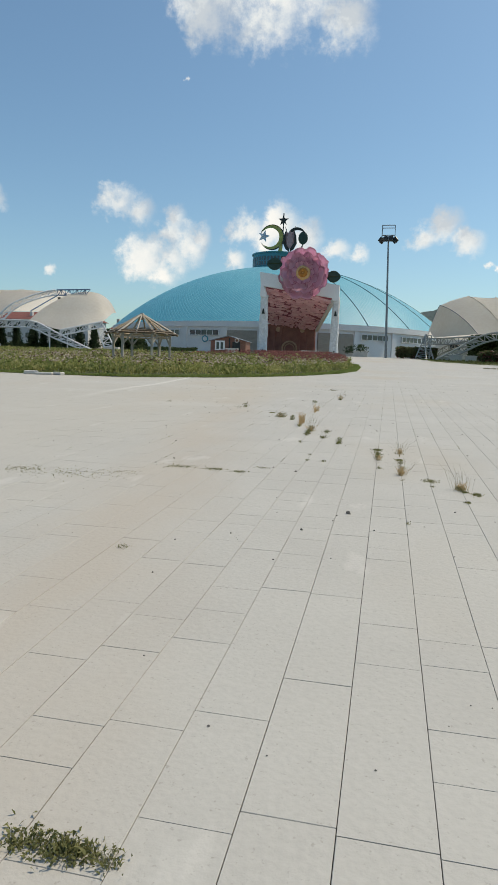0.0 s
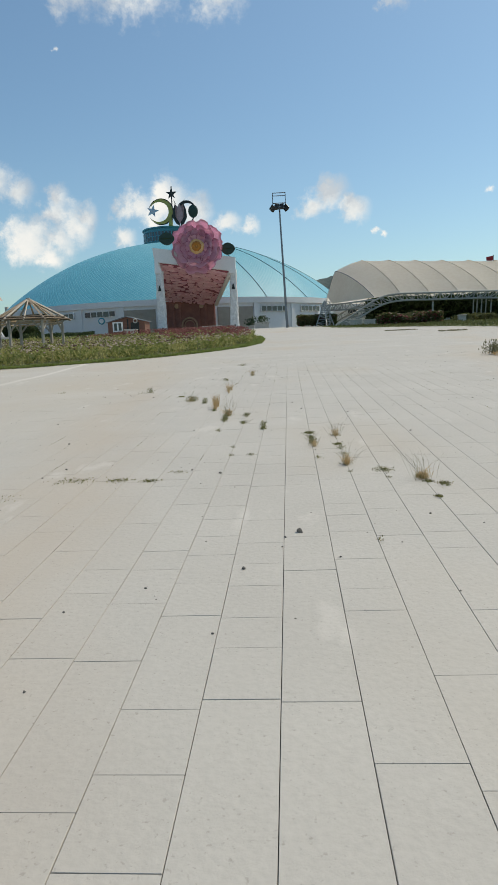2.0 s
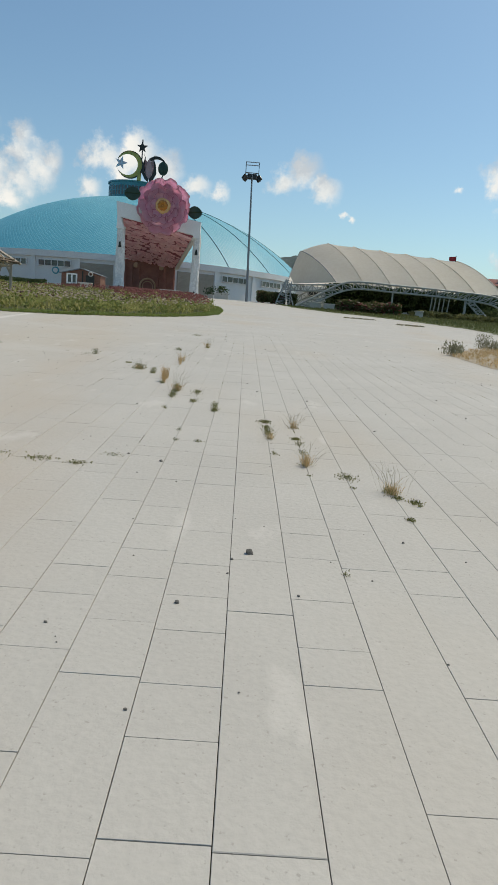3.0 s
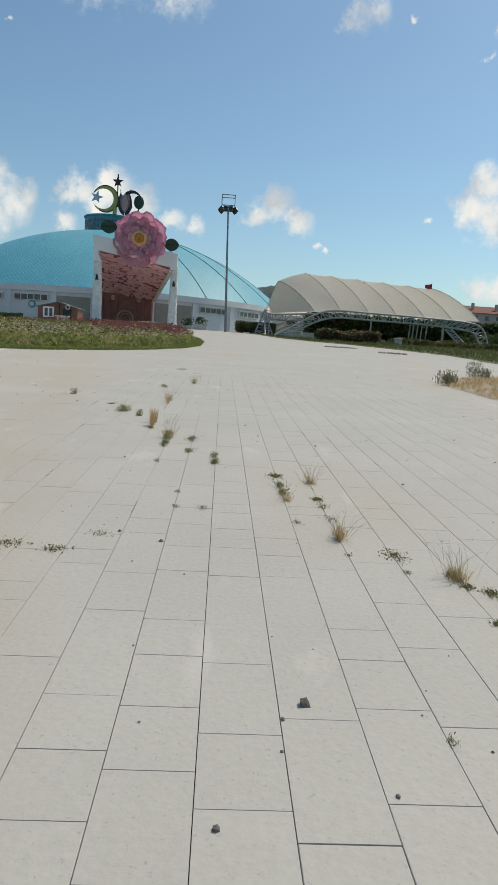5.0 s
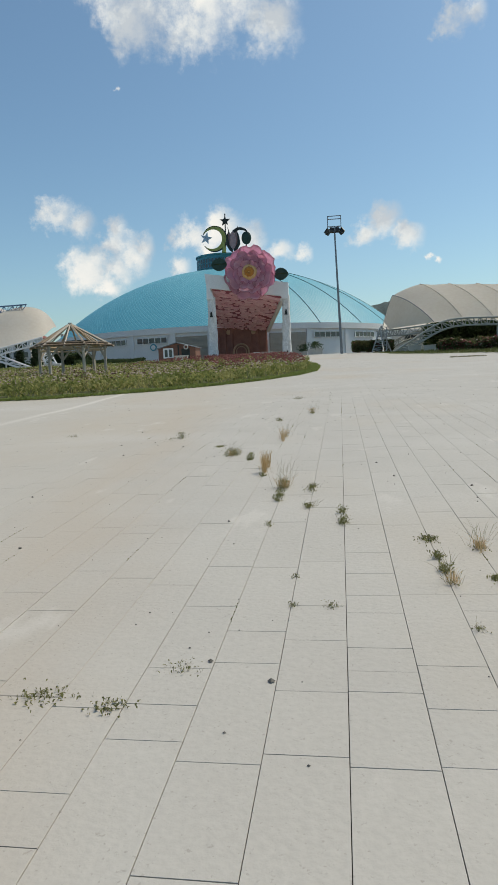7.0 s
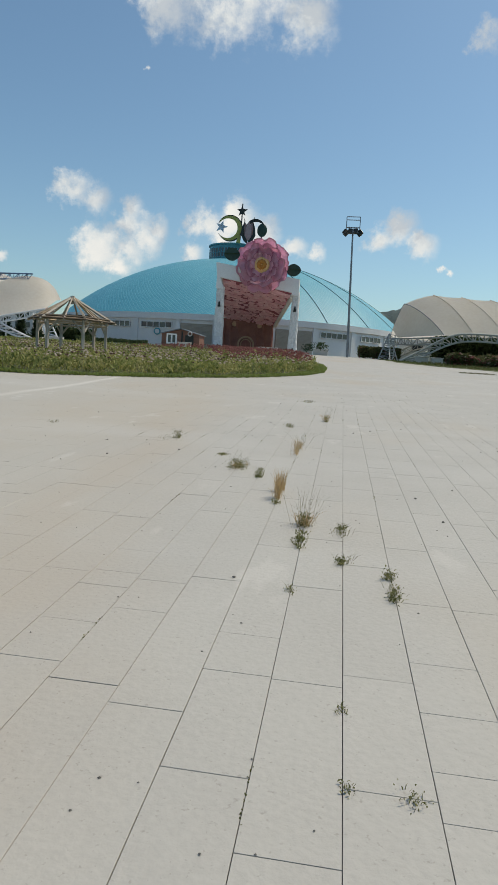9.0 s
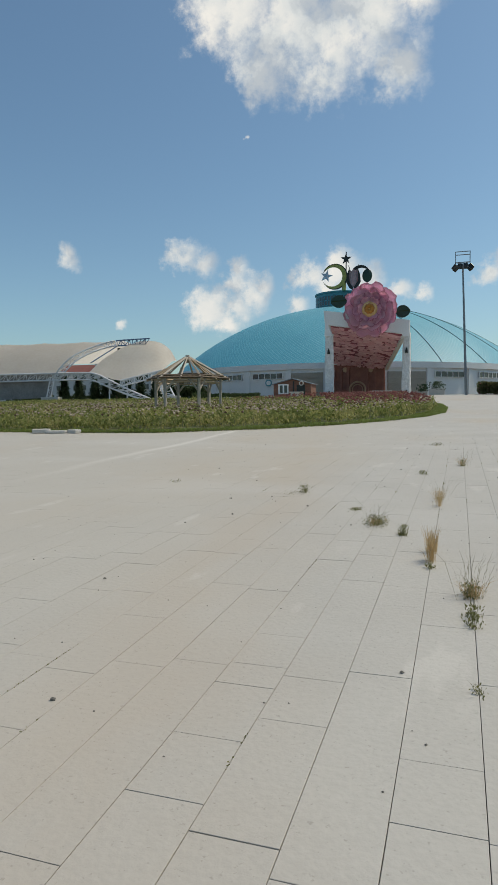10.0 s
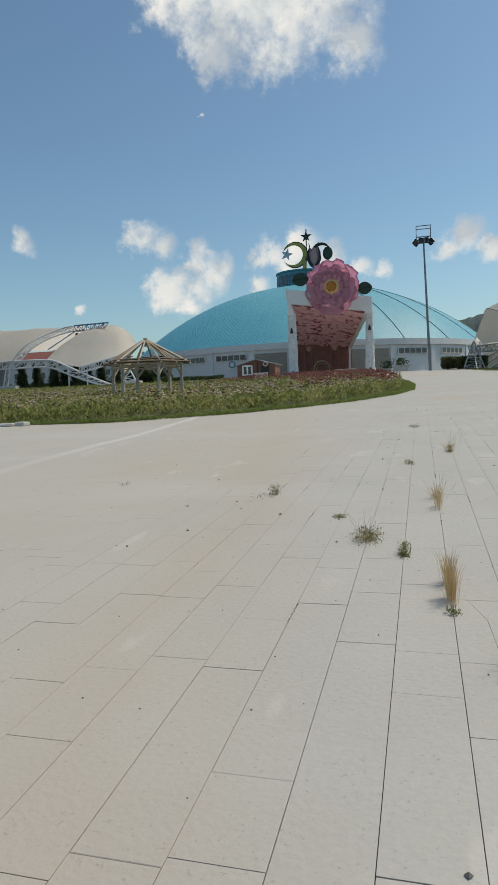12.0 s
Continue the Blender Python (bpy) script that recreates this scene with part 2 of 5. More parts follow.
def sailcloth(name, dark, light):
    """Coated cloth that lets part of the sun through."""
    m = material(name, dark, light, 0.25, 0.6, 0, 0.05, 9)
    nt = m.node_tree
    b = nt.nodes["Principled BSDF"]
    t = nt.nodes.new("ShaderNodeBsdfTranslucent")
    nt.links.new(b.inputs["Base Color"].links[0].from_socket, t.inputs["Color"])
    x = nt.nodes.new("ShaderNodeMixShader")
    x.inputs[0].default_value = 0.58
    nt.links.new(b.outputs[0], x.inputs[1])
    nt.links.new(t.outputs[0], x.inputs[2])
    nt.links.new(x.outputs[0], nt.nodes["Material Output"].inputs["Surface"])
    return m


PAVING = stone_paving()
EARTH = material("earth", (0.07, 0.06, 0.04), (0.16, 0.135, 0.09), 0.7, 0.95, 0, 0.6, 14)
DRYSOIL = material("dry_pale_soil", (0.24, 0.20, 0.14), (0.38, 0.33, 0.25), 1.5, 0.95, 0, 0.6, 12)
SOIL = material("bed_soil", (0.06, 0.075, 0.025), (0.13, 0.14, 0.055), 1.2, 0.95, 0, 0.7, 12)
ROCK = material("grey_rock", (0.07, 0.066, 0.06), (0.2, 0.19, 0.17), 20, 0.9, 0, 0.6, 4, 0.5)
CONCRETE = material("concrete", (0.42, 0.41, 0.38), (0.58, 0.56, 0.52), 1.5, 0.85, 0, 0.3, 12)
RENDERED = material("white_render", (0.72, 0.73, 0.72), (0.82, 0.82, 0.81), 0.3, 0.8, 0, 0.15, 20)
RELIEF = material("white_relief_plaster", (0.55, 0.55, 0.53), (0.80, 0.80, 0.78), 1.6, 0.8, 0, 1.0, 3)
SHINGLE = shingles()
DRUM = material("turquoise_cladding", (0.05, 0.25, 0.32), (0.08, 0.33, 0.40), 0.5, 0.45, 0.1, 0.0, 8)
SEAM = material("dark_rib_cover", (0.02, 0.09, 0.11), (0.05, 0.15, 0.17), 1.0, 0.5, 0.2, 0.0)
GLASS = material("window_glass", (0.02, 0.028, 0.035), (0.045, 0.06, 0.07), 0.4, 0.08, 0, 0.0, 6, 0.5, 0.8)
SHUTTER = material("taupe_shutter", (0.36, 0.32, 0.265), (0.43, 0.39, 0.33), 0.8, 0.6, 0.1, 0.2, 20)
FABRIC = sailcloth("white_membrane", (0.80, 0.745, 0.665), (0.87, 0.825, 0.755))
GREYFABRIC = material("grey_screen", (0.20, 0.19, 0.18), (0.32, 0.31, 0.29), 0.5, 0.8, 0, 0.2, 9)
STEEL = material("white_steel", (0.60, 0.61, 0.62), (0.74, 0.75, 0.75), 1.5, 0.45, 0.0, 0.05)
BLUESTEEL = material("blue_steel", (0.10, 0.16, 0.26), (0.16, 0.24, 0.36), 1.5, 0.45, 0.1, 0.05)
GALV = material("galvanised_steel", (0.16, 0.18, 0.20), (0.27, 0.29, 0.31), 2.0, 0.45, 0.6, 0.05)
TIMBER = material("weathered_timber", (0.33, 0.29, 0.24), (0.52, 0.47, 0.40), 1.6, 0.85, 0, 0.3, 14, 0.4)
RAFTER = material("orange_timber", (0.42, 0.29, 0.18), (0.62, 0.49, 0.36), 1.5, 0.8, 0, 0.2, 14, 0.4)
SHEDWOOD = material("brown_panel", (0.16, 0.075, 0.05), (0.24, 0.12, 0.085), 1.5, 0.7, 0, 0.2, 14, 0.4)
WHITEPVC = material("white_frame", (0.74, 0.74, 0.73), (0.82, 0.82, 0.81), 3, 0.5, 0, 0.0)
DOORWOOD = material("red_brown_door", (0.22, 0.085, 0.06), (0.36, 0.15, 0.11), 0.8, 0.6, 0, 0.2, 14)
PETALEDGE = material("petal_edge", (0.50, 0.16, 0.25), (0.62, 0.24, 0.34), 1.0, 0.6, 0, 0.1)
# white truss steel with the shade under the eave put into its colour
GIRDERSHADE = material("shade_greyed_steel", (0.30, 0.31, 0.29), (0.44, 0.45, 0.42), 1.5, 0.5, 0.1, 0.05)
GILT = material("bronze_ring", (0.42, 0.26, 0.16), (0.55, 0.36, 0.24), 1.5, 0.5, 0.3, 0.1)
PINK = material("pink_petal", (0.83, 0.42, 0.56), (0.93, 0.68, 0.77), 0.9, 0.5, 0, 0.1, 6, 0.35)
PINKCEIL = material("pink_relief", (0.74, 0.36, 0.42), (0.93, 0.66, 0.68), 1.1, 0.7, 0, 0.3, 5, 0.6)
DARKPINK = material("dark_pink_ground", (0.30, 0.08, 0.11), (0.42, 0.14, 0.18), 1.0, 0.8, 0, 0.2)
CREAM = material("yellow_stamens", (0.74, 0.46, 0.16), (0.86, 0.62, 0.32), 3, 0.6, 0, 0.3)
GOLD = material("orange_heart", (0.40, 0.13, 0.02), (0.62, 0.28, 0.05), 3, 0.4, 0.2, 0.1)
LEAFPAINT = material("dark_green_paint", (0.012, 0.035, 0.025), (0.03, 0.07, 0.05), 2, 0.45, 0, 0.1)
YELLOWPAINT = material("yellow_green_paint", (0.30, 0.29, 0.06), (0.46, 0.43, 0.14), 2, 0.4, 0.2, 0.1)
DARKMETAL = material("dark_metal", (0.02, 0.022, 0.022), (0.05, 0.055, 0.05), 2, 0.4, 0.4, 0.1)
STARPAINT = material("silver_star", (0.35, 0.42, 0.50), (0.5, 0.58, 0.66), 2, 0.4, 0.3, 0.1)
BUDPAINT = material("bud_paint", (0.34, 0.20, 0.20), (0.55, 0.36, 0.36), 2, 0.5, 0, 0.1)
GRASS = leafy("green_grass", (0.13, 0.18, 0.04), (0.26, 0.31, 0.10))
HERB = leafy("green_herbs", (0.09, 0.125, 0.03), (0.42, 0.43, 0.15))
HEDGE = leafy("hedge_leaves", (0.05, 0.07, 0.025), (0.19, 0.19, 0.08))
LAWN = leafy("lawn_grass", (0.07, 0.10, 0.03), (0.17, 0.19, 0.07))
HERB2 = leafy("yellowing_herbs", (0.28, 0.26, 0.09), (0.56, 0.52, 0.22))
BLOOMPALE = leafy("faded_pale_blooms", (0.38, 0.29, 0.24), (0.66, 0.57, 0.48))
BLOOMRED = leafy("dusky_red_blooms", (0.15, 0.04, 0.04), (0.36, 0.13, 0.12))
BLOOMDARK = leafy("withered_blooms", (0.07, 0.035, 0.03), (0.16, 0.09, 0.07))
DRYGRASS = leafy("straw_grass", (0.40, 0.27, 0.12), (0.62, 0.46, 0.26))
GREYWEED = leafy("grey_green_weed", (0.14, 0.14, 0.08), (0.30, 0.29, 0.19))
GREENWEED = leafy("green_weed", (0.09, 0.10, 0.035), (0.30, 0.29, 0.12))
CONIFER = leafy("dark_conifer", (0.02, 0.045, 0.022), (0.07, 0.105, 0.055))
SHRUB = leafy("dark_shrub", (0.03, 0.055, 0.02), (0.09, 0.125, 0.05))
HILLWOOD = material("wooded_hill", (0.04, 0.065, 0.065), (0.11, 0.145, 0.14), 0.05, 0.95, 0, 1.0, 6)
BARK = material("bark", (0.08, 0.06, 0.045), (0.17, 0.135, 0.10), 6, 0.9, 0, 0.5)
FACADE = material("pale_facade", (0.55, 0.55, 0.53), (0.66, 0.66, 0.64), 0.2, 0.85, 0, 0.1)
FACADE2 = material("beige_facade", (0.42, 0.37, 0.31), (0.52, 0.47, 0.40), 0.2, 0.85, 0, 0.1)
ROOFTILE = material("red_roof_tiles", (0.15, 0.05, 0.04), (0.24, 0.09, 0.07), 1.2, 0.8, 0, 0.4)
FLAGRED = material("red_flag", (0.30, 0.02, 0.025), (0.42, 0.04, 0.045), 2, 0.7, 0, 0.1)

# ---------- geometry helpers ----------
def smooth(a, b, v):
    t = min(1.0, max(0.0, (v - a) / (b - a)))
    return t * t * (3 - 2 * t)


def ground(x, y):
    """Height of the land: it climbs away from the walker, a little more steeply farther off."""
    up = 0.0322 * min(y, 105.0) + 0.0046 * min(y, 105.0) * smooth(25, 90, y)
    if y > 105:
        d = min(y - 105, 24.0)
        up += 0.0368 * (d - d * d / 48.0)
    side = max(-26.0, min(14.0, x)) * 0.002 * (1 - smooth(45, 90, y))
    return max(-3.0, up) + side


def part(name, bm, mat, parent=None, label="", flat=False):
    me = bpy.data.meshes.new(name)
    bm.to_mesh(me)
    bm.free()
    me.materials.append(mat)
    if not flat:
        for p in me.polygons:
            p.use_smooth = False
    ob = new(name, me)
    if parent is not None:
        ob.parent = parent
        ob.matrix_parent_inverse = Matrix.Translation(-parent.location)
    if label:
        ob["label"] = label
    return ob


def rawpart(name, verts, faces, mat, parent=None, label="", shade=False):
    me = bpy.data.meshes.new(name)
    me.from_pydata([tuple(v) for v in verts], [], [tuple(f) for f in faces])
    me.materials.append(mat)
    if shade:
        me.shade_smooth()
    ob = new(name, me)
    if parent is not None:
        ob.parent = parent
        ob.matrix_parent_inverse = Matrix.Translation(-parent.location)
    if label:
        ob["label"] = label
    return ob


def thing(name, at, label, category, group=""):
    e = new(name)
    e.location = at
    e.empty_display_size = 0.2
    return tagged(e, label, category, group)


def box(bm, x0, x1, y0, y1, z0, z1, bevel=0.0, turn=None):
    r = bmesh.ops.create_cube(bm, size=1)
    m = Matrix.Translation(((x0 + x1) / 2, (y0 + y1) / 2, (z0 + z1) / 2)) @ Matrix.Diagonal((x1 - x0, y1 - y0, z1 - z0, 1))
    if turn is not None:
        m = turn @ m
    bmesh.ops.transform(bm, matrix=m, verts=r["verts"])
    if bevel:
        edges = list({e for v in r["verts"] for e in v.link_edges})
        bmesh.ops.bevel(bm, geom=edges, offset=bevel, segments=1, affect="EDGES")
    return bm


def pipe(bm, p, q, r, r2=None, sides=6):
    p, q = Vector(p), Vector(q)
    d = q - p
    if d.length < 1e-6:
        return bm
    m = Matrix.Translation((p + q) / 2) @ d.to_track_quat("Z", "Y").to_matrix().to_4x4()
    bmesh.ops.create_cone(bm, cap_ends=True, segments=sides, radius1=r, radius2=r if r2 is None else r2, depth=d.length, matrix=m)
    return bm


def tube_path(bm, pts, r, sides=6):
    for a, b in zip(pts, pts[1:]):
        pipe(bm, a, b, r, None, sides)
    return bm


def lattice(bm, top, low, r=0.09, thin=0.055):
    """A lattice girder between two chords given by as many points each."""
    tube_path(bm, top, r)
    tube_path(bm, low, r)
    for i in range(len(top)):
        pipe(bm, top[i], low[i], thin, None, 5)
        if i + 1 < len(top):
            a, b = (top[i], low[i + 1]) if i % 2 else (low[i], top[i + 1])
            pipe(bm, a, b, thin, None, 5)
    return bm


def along(pts, n):
    """n points evenly spread on a polyline."""
    pts = [Vector(p) for p in pts]
    seg = [(b - a).length for a, b in zip(pts, pts[1:])]
    total, out = sum(seg), []
    for k in range(n):
        s = total * k / (n - 1)
        for i, L in enumerate(seg):
            if s <= L + 1e-6 or i == len(seg) - 1:
                out.append(pts[i].lerp(pts[i + 1], min(1, s / L)))
                break
            s -= L
    return out


def curve(pts, n):
    """Catmull-Rom through points."""
    P = [Vector(p) for p in pts]
    P = [P[0] * 2 - P[1]] + P + [P[-1] * 2 - P[-2]]
    out = []
    for i in range(1, len(P) - 2):
        for k in range(n):
            t = k / n
            a, b, c, d = P[i - 1], P[i], P[i + 1], P[i + 2]
            out.append(0.5 * ((2 * b) + (c - a) * t + (2 * a - 5 * b + 4 * c - d) * t * t + (3 * b - a - 3 * c + d) * t ** 3))
    out.append(P[-2])
    return out


def plate(outline, depth, origin, ux=Vector((1, 0, 0)), uz=Vector((0, 0, 1))):
    """A flat shape of some thickness; outline in the plane of ux and uz."""
    bm = bmesh.new()
    n = ux.cross(uz).normalized()
    o = Vector(origin)
    fr = [bm.verts.new(o + ux * a + uz * b + n * depth / 2) for a, b in outline]
    bk = [bm.verts.new(o + ux * a + uz * b - n * depth / 2) for a, b in outline]
    bm.faces.new(fr)
    bm.faces.new(bk[::-1])
    k = len(outline)
    for i in range(k):
        bm.faces.new((fr[i], bk[i], bk[(i + 1) % k], fr[(i + 1) % k]))
    bmesh.ops.recalc_face_normals(bm, faces=bm.faces)
    return bm


def blades(rng, pts, height, spread, width, count, droop=0.25):
    """Leaf blades in tufts: for each place count bent blades of three triangles each."""
    pts = np.repeat(np.asarray(pts, float), count, 0)
    h = np.repeat(np.broadcast_to(np.asarray(height, float), (len(pts) // count,)), count)
    n = len(pts)
    h = h * rng.uniform(0.45, 1.1, n)
    a = rng.uniform(0, 2 * np.pi, n)
    lean = spread * rng.uniform(0.15, 1.0, n) * h
    root = pts + np.stack([np.cos(a + 1) * lean * 0.25, np.sin(a + 1) * lean * 0.25, 0 * a], 1)
    d = np.stack([np.cos(a), np.sin(a), 0 * a], 1)
    b = a + rng.uniform(0, np.pi, n)
    s = np.stack([np.cos(b), np.sin(b), 0 * a], 1) * (width * rng.uniform(0.5, 1.2, n))[:, None]
    up = np.array([0, 0, 1.0])
    mid = root + d * (lean * 0.4)[:, None] + up * (h * 0.62)[:, None]
    tip = root + d * lean[:, None] + up * (h * (1 - droop * rng.uniform(0, 1, n)))[:, None]
    v = np.concatenate([root - s * 0.4, root + s * 0.4, mid + s, tip, mid - s])
    i = np.arange(n)
    f = np.concatenate([np.stack([i, i + n, i + 2 * n], 1), np.stack([i, i + 2 * n, i + 4 * n], 1), np.stack([i + 4 * n, i + 2 * n, i + 3 * n], 1)])
    return v, f


def balls(rng, pts, r):
    """Small flower heads: flattened octahedra."""
    pts = np.asarray(pts, float)
    n = len(pts)
    r = r * rng.uniform(0.6, 1.3, n)[:, None]
    o = np.array([(1, 0, 0), (0, 1, 0), (-1, 0, 0), (0, -1, 0), (0, 0, 0.7), (0, 0, -0.5)])
    v = np.concatenate([pts + r * k for k in o])
    i = np.arange(n)
    q = [(0, 1, 4), (1, 2, 4), (2, 3, 4), (3, 0, 4), (1, 0, 5), (2, 1, 5), (3, 2, 5), (0, 3, 5)]
    f = np.concatenate([np.stack([i + a * n, i + b * n, i + c * n], 1) for a, b, c in q])
    return v, f


def stuff(name, vf, mat, label, category):
    v, f = vf
    me = bpy.data.meshes.new(name)
    me.from_pydata(v.tolist(), [], f.tolist())
    me.materials.append(mat)
    return tagged(new(name, me), label, category, "", "stuff")


# ---------- land ----------
def interp(x, table):
    return float(np.interp(x, [a for a, _ in table], [b for _, b in table]))


BED_FRONT = [(-70, 32.6), (-51, 31.6), (-17.8, 29.75), (-15.7, 29.5), (-11.6, 29.6), (-8.1, 31.9), (-5.95, 34.65), (-4.5, 37.25), (-3.05, 41.5), (-2.3, 46)]
BED_SIDE = [(46, -2.3), (52.3, -2.3), (58.4, -2.7), (66, -3.45), (75.4, -5.05), (88, -7.0)]
LAWN_EDGE = [(26.4, 18.8), (46.7, 17.6), (56.8, 18.2), (65.5, 15.7), (72.2, 12.7), (75.5, 9.4), (83.5, 5.9), (100, 4.4), (125, 4.0)]


def in_bed(x, y):
    if x > -2.3 or y > 88 or x < -70:
        return False
    if y < interp(x, BED_FRONT):
        return False
    return y < 46 or x < interp(y, BED_SIDE)


xs = [-4000, -1500, -600, -300, -160, -110] + list(range(-80, 81, 2)) + [110, 160, 300, 600, 1500, 4000]
ys = [-4000, -1500, -500, -200, -100, -60, -30, -15] + list(range(-8, 150, 2)) + [170, 200, 260, 400, 700, 1500, 4500]
gv = [(x, y, ground(x, y) - 0.03) for y in ys for x in xs]
nx = len(xs)
gf = [(j * nx + i, j * nx + i + 1, (j + 1) * nx + i + 1, (j + 1) * nx + i) for j in range(len(ys) - 1) for i in range(nx - 1)]
tagged(rawpart("ground", gv, gf, EARTH, shade=True), "dry earth under the plaza and gardens", "ground", "", "structure")

# soil of the large flower bed and of the lawn
def sheet(name, test, x0, x1, y0, y1, step, lift, mat, label):
    idx, v, f = {}, [], []
    nxx, nyy = int((x1 - x0) / step), int((y1 - y0) / step)
    for j in range(nyy):
        for i in range(nxx):
            cx, cy = x0 + (i + 0.5) * step, y0 + (j + 0.5) * step
            if not test(cx, cy):
                continue
            face = []
            for a, b in ((0, 0), (1, 0), (1, 1), (0, 1)):
                k = (i + a, j + b)
                if k not in idx:
                    px, py = x0 + k[0] * step, y0 + k[1] * step
                    idx[k] = len(v)
                    v.append((px, py, ground(px, py) + lift + 0.012 * noise.noise((px * 0.6, py * 0.6, 0))))
                face.append(idx[k])
            f.append(face)
    return tagged(rawpart(name, v, f, mat, shade=True), label, "soil", "", "structure")


sheet("bed_soil", in_bed, -70, -2, 29, 88, 0.4, 0.016, SOIL, "dark soil of the flower bed, matted with weeds")
sheet("lawn_soil", lambda x, y: x > interp(y, LAWN_EDGE) - 0.3, 4, 60, 22, 124, 0.6, 0.016, SOIL, "rough soil of the lawn beside the tent")

# hill behind the town
hv, hf = [], []
HN = 420
for j in range(5):
    for i in range(HN + 1):
        x = -500 + 1300 * i / HN
        top = 91 - 0.1 * max(0, x - 75) - 0.27 * max(0, 72 - x) + 3 * noise.noise((x * 0.02, 3.1, 0)) + 1.6 * noise.noise((x * 0.21, 1.7, 0))
        top = max(top, 30 + 5 * noise.noise((x * 0.05, 0, 7)))
        hv.append((x, 800 + j * 22, 4 + (top - 4) * math.sin(j / 4 * math.pi / 2)))
for j in range(4):
    for i in range(HN):
        a = j * (HN + 1) + i
        hf.append((a, a + 1, a + HN + 2, a + HN + 1))
tagged(rawpart("hill", hv, hf, HILLWOOD, shade=True), "distant hill covered in dark woods", "hill", "", "structure")
# ---------- domed hall ----------
DC = Vector((-32.2, 191.2, 0))
DR, RIM, RISE = 48.1, 12.0, 18.7
SPH = (DR * DR + RISE * RISE) / (2 * RISE)


def dome_z(r):
    return RIM + math.sqrt(max(0, SPH * SPH - r * r)) - (SPH - RISE)


def around(r, phi, z):
    """phi: degrees from the side that faces the plaza, growing to the right."""
    a = radians(phi)
    return (DC.x + r * math.sin(a), DC.y - r * math.cos(a), z)


hall = thing("domed_hall", (DC.x, DC.y, 4.3), "large white round hall with a turquoise shingled dome", "hall")
me = bpy.data.meshes.new("dome")
NP, NR = 192, 28
dv, df, duv = [], [], []
for j in range(NR + 1):
    r = 6.6 + (DR + 0.15 - 6.6) * j / NR
    for i in range(NP):
        dv.append(around(r, i * 360 / NP, dome_z(r)))
for j in range(NR):
    for i in range(NP):
        df.append((j * NP + i, j * NP + (i + 1) % NP, (j + 1) * NP + (i + 1) % NP, (j + 1) * NP + i))
        duv += [(i, j), (i + 1, j), (i + 1, j + 1), (i, j + 1)]
me.from_pydata(dv, [], df)
lay = me.uv_layers.new(name="UVMap")
for k, (a, b) in enumerate(duv):
    lay.data[k].uv = (a * 1.5, b * 2.0)
me.materials.append(SHINGLE)
me.shade_smooth()
dome = new("dome", me)
dome.parent, dome.matrix_parent_inverse = hall, Matrix.Translation(-hall.location)
dome["label"] = "turquoise dome of diamond-laid metal shingles"
for k in range(24):
    phi = 4.7 + 15 * k
    if not 15 < phi < 200:   # ribs are built on one half only
        continue
    pts = [around(6.6 + (DR + 0.15 - 6.6) * j / 20, phi, dome_z(6.6 + (DR + 0.15 - 6.6) * j / 20) + 0.05) for j in range(21)]
    part("rib", tube_path(bmesh.new(), pts, 0.09, 5), SEAM, hall)


def ring_wall(name, r, z0, z1, mat, thick=0.4, n=144):
    v, f = [], []
    for i in range(n):
        p = i * 360 / n
        v += [around(r, p, z0), around(r, p, z1), around(r - thick, p, z1), around(r - thick, p, z0)]
    for i in range(n):
        a, b = i * 4, ((i + 1) % n) * 4
        for k in range(4):
            f.append((a + k, b + k, b + (k + 1) % 4, a + (k + 1) % 4))
    return rawpart(name, v, f, mat, hall)


ring_wall("wall", DR - 0.3, 3.0, RIM - 1.2, RENDERED)
ring_wall("eaves_band", DR + 0.15, RIM - 1.25, RIM + 0.05, RENDERED, 1.3)
ring_wall("plinth", DR - 0.15, 3.0, 4.75, CONCRETE, 0.5)
for phi in (-66, -54, -42, -29.8, -17.3, -5.1, 4.6, 19.3, 31.2, 43.8, 58.6, 73):   # flat piers between the bays
    bm = bmesh.new()
    c = around(DR - 0.2, phi, 0)
    box(bm, -0.55, 0.55, -0.18, 0.18, 4.0, RIM - 1.2, 0.03, Matrix.Translation((c[0], c[1], 0)) @ Matrix.Rotation(radians(phi), 4, "Z"))
    part("pier", bm, RENDERED, hall)


def strip_window(phi, width, z0, z1, panes):
    c = around(DR - 0.3, phi, 0)
    m = Matrix.Translation((c[0], c[1], 0)) @ Matrix.Rotation(radians(phi), 4, "Z")
    bm = bmesh.new()
    box(bm, -width / 2, width / 2, -0.12, 0.1, z0, z1, 0, m)
    w = part("window", bm, GLASS, hall)
    bm = bmesh.new()
    box(bm, -width / 2 - 0.1, width / 2 + 0.1, -0.2, 0, z0 - 0.12, z0, 0, m)
    box(bm, -width / 2 - 0.1, width / 2 + 0.1, -0.2, 0, z1, z1 + 0.12, 0, m)
    for k in range(panes + 1):
        x = -width / 2 + width * k / panes
        box(bm, x - 0.07, x + 0.07, -0.2, 0, z0, z1, 0, m)
    part("window_frame", bm, RENDERED, w)


for phi in (-60, -48, -36, -23.6, -11.2, 37.2, 51.4, 65.8):
    strip_window(phi, 7.4, 8.9, 10.0, 5)


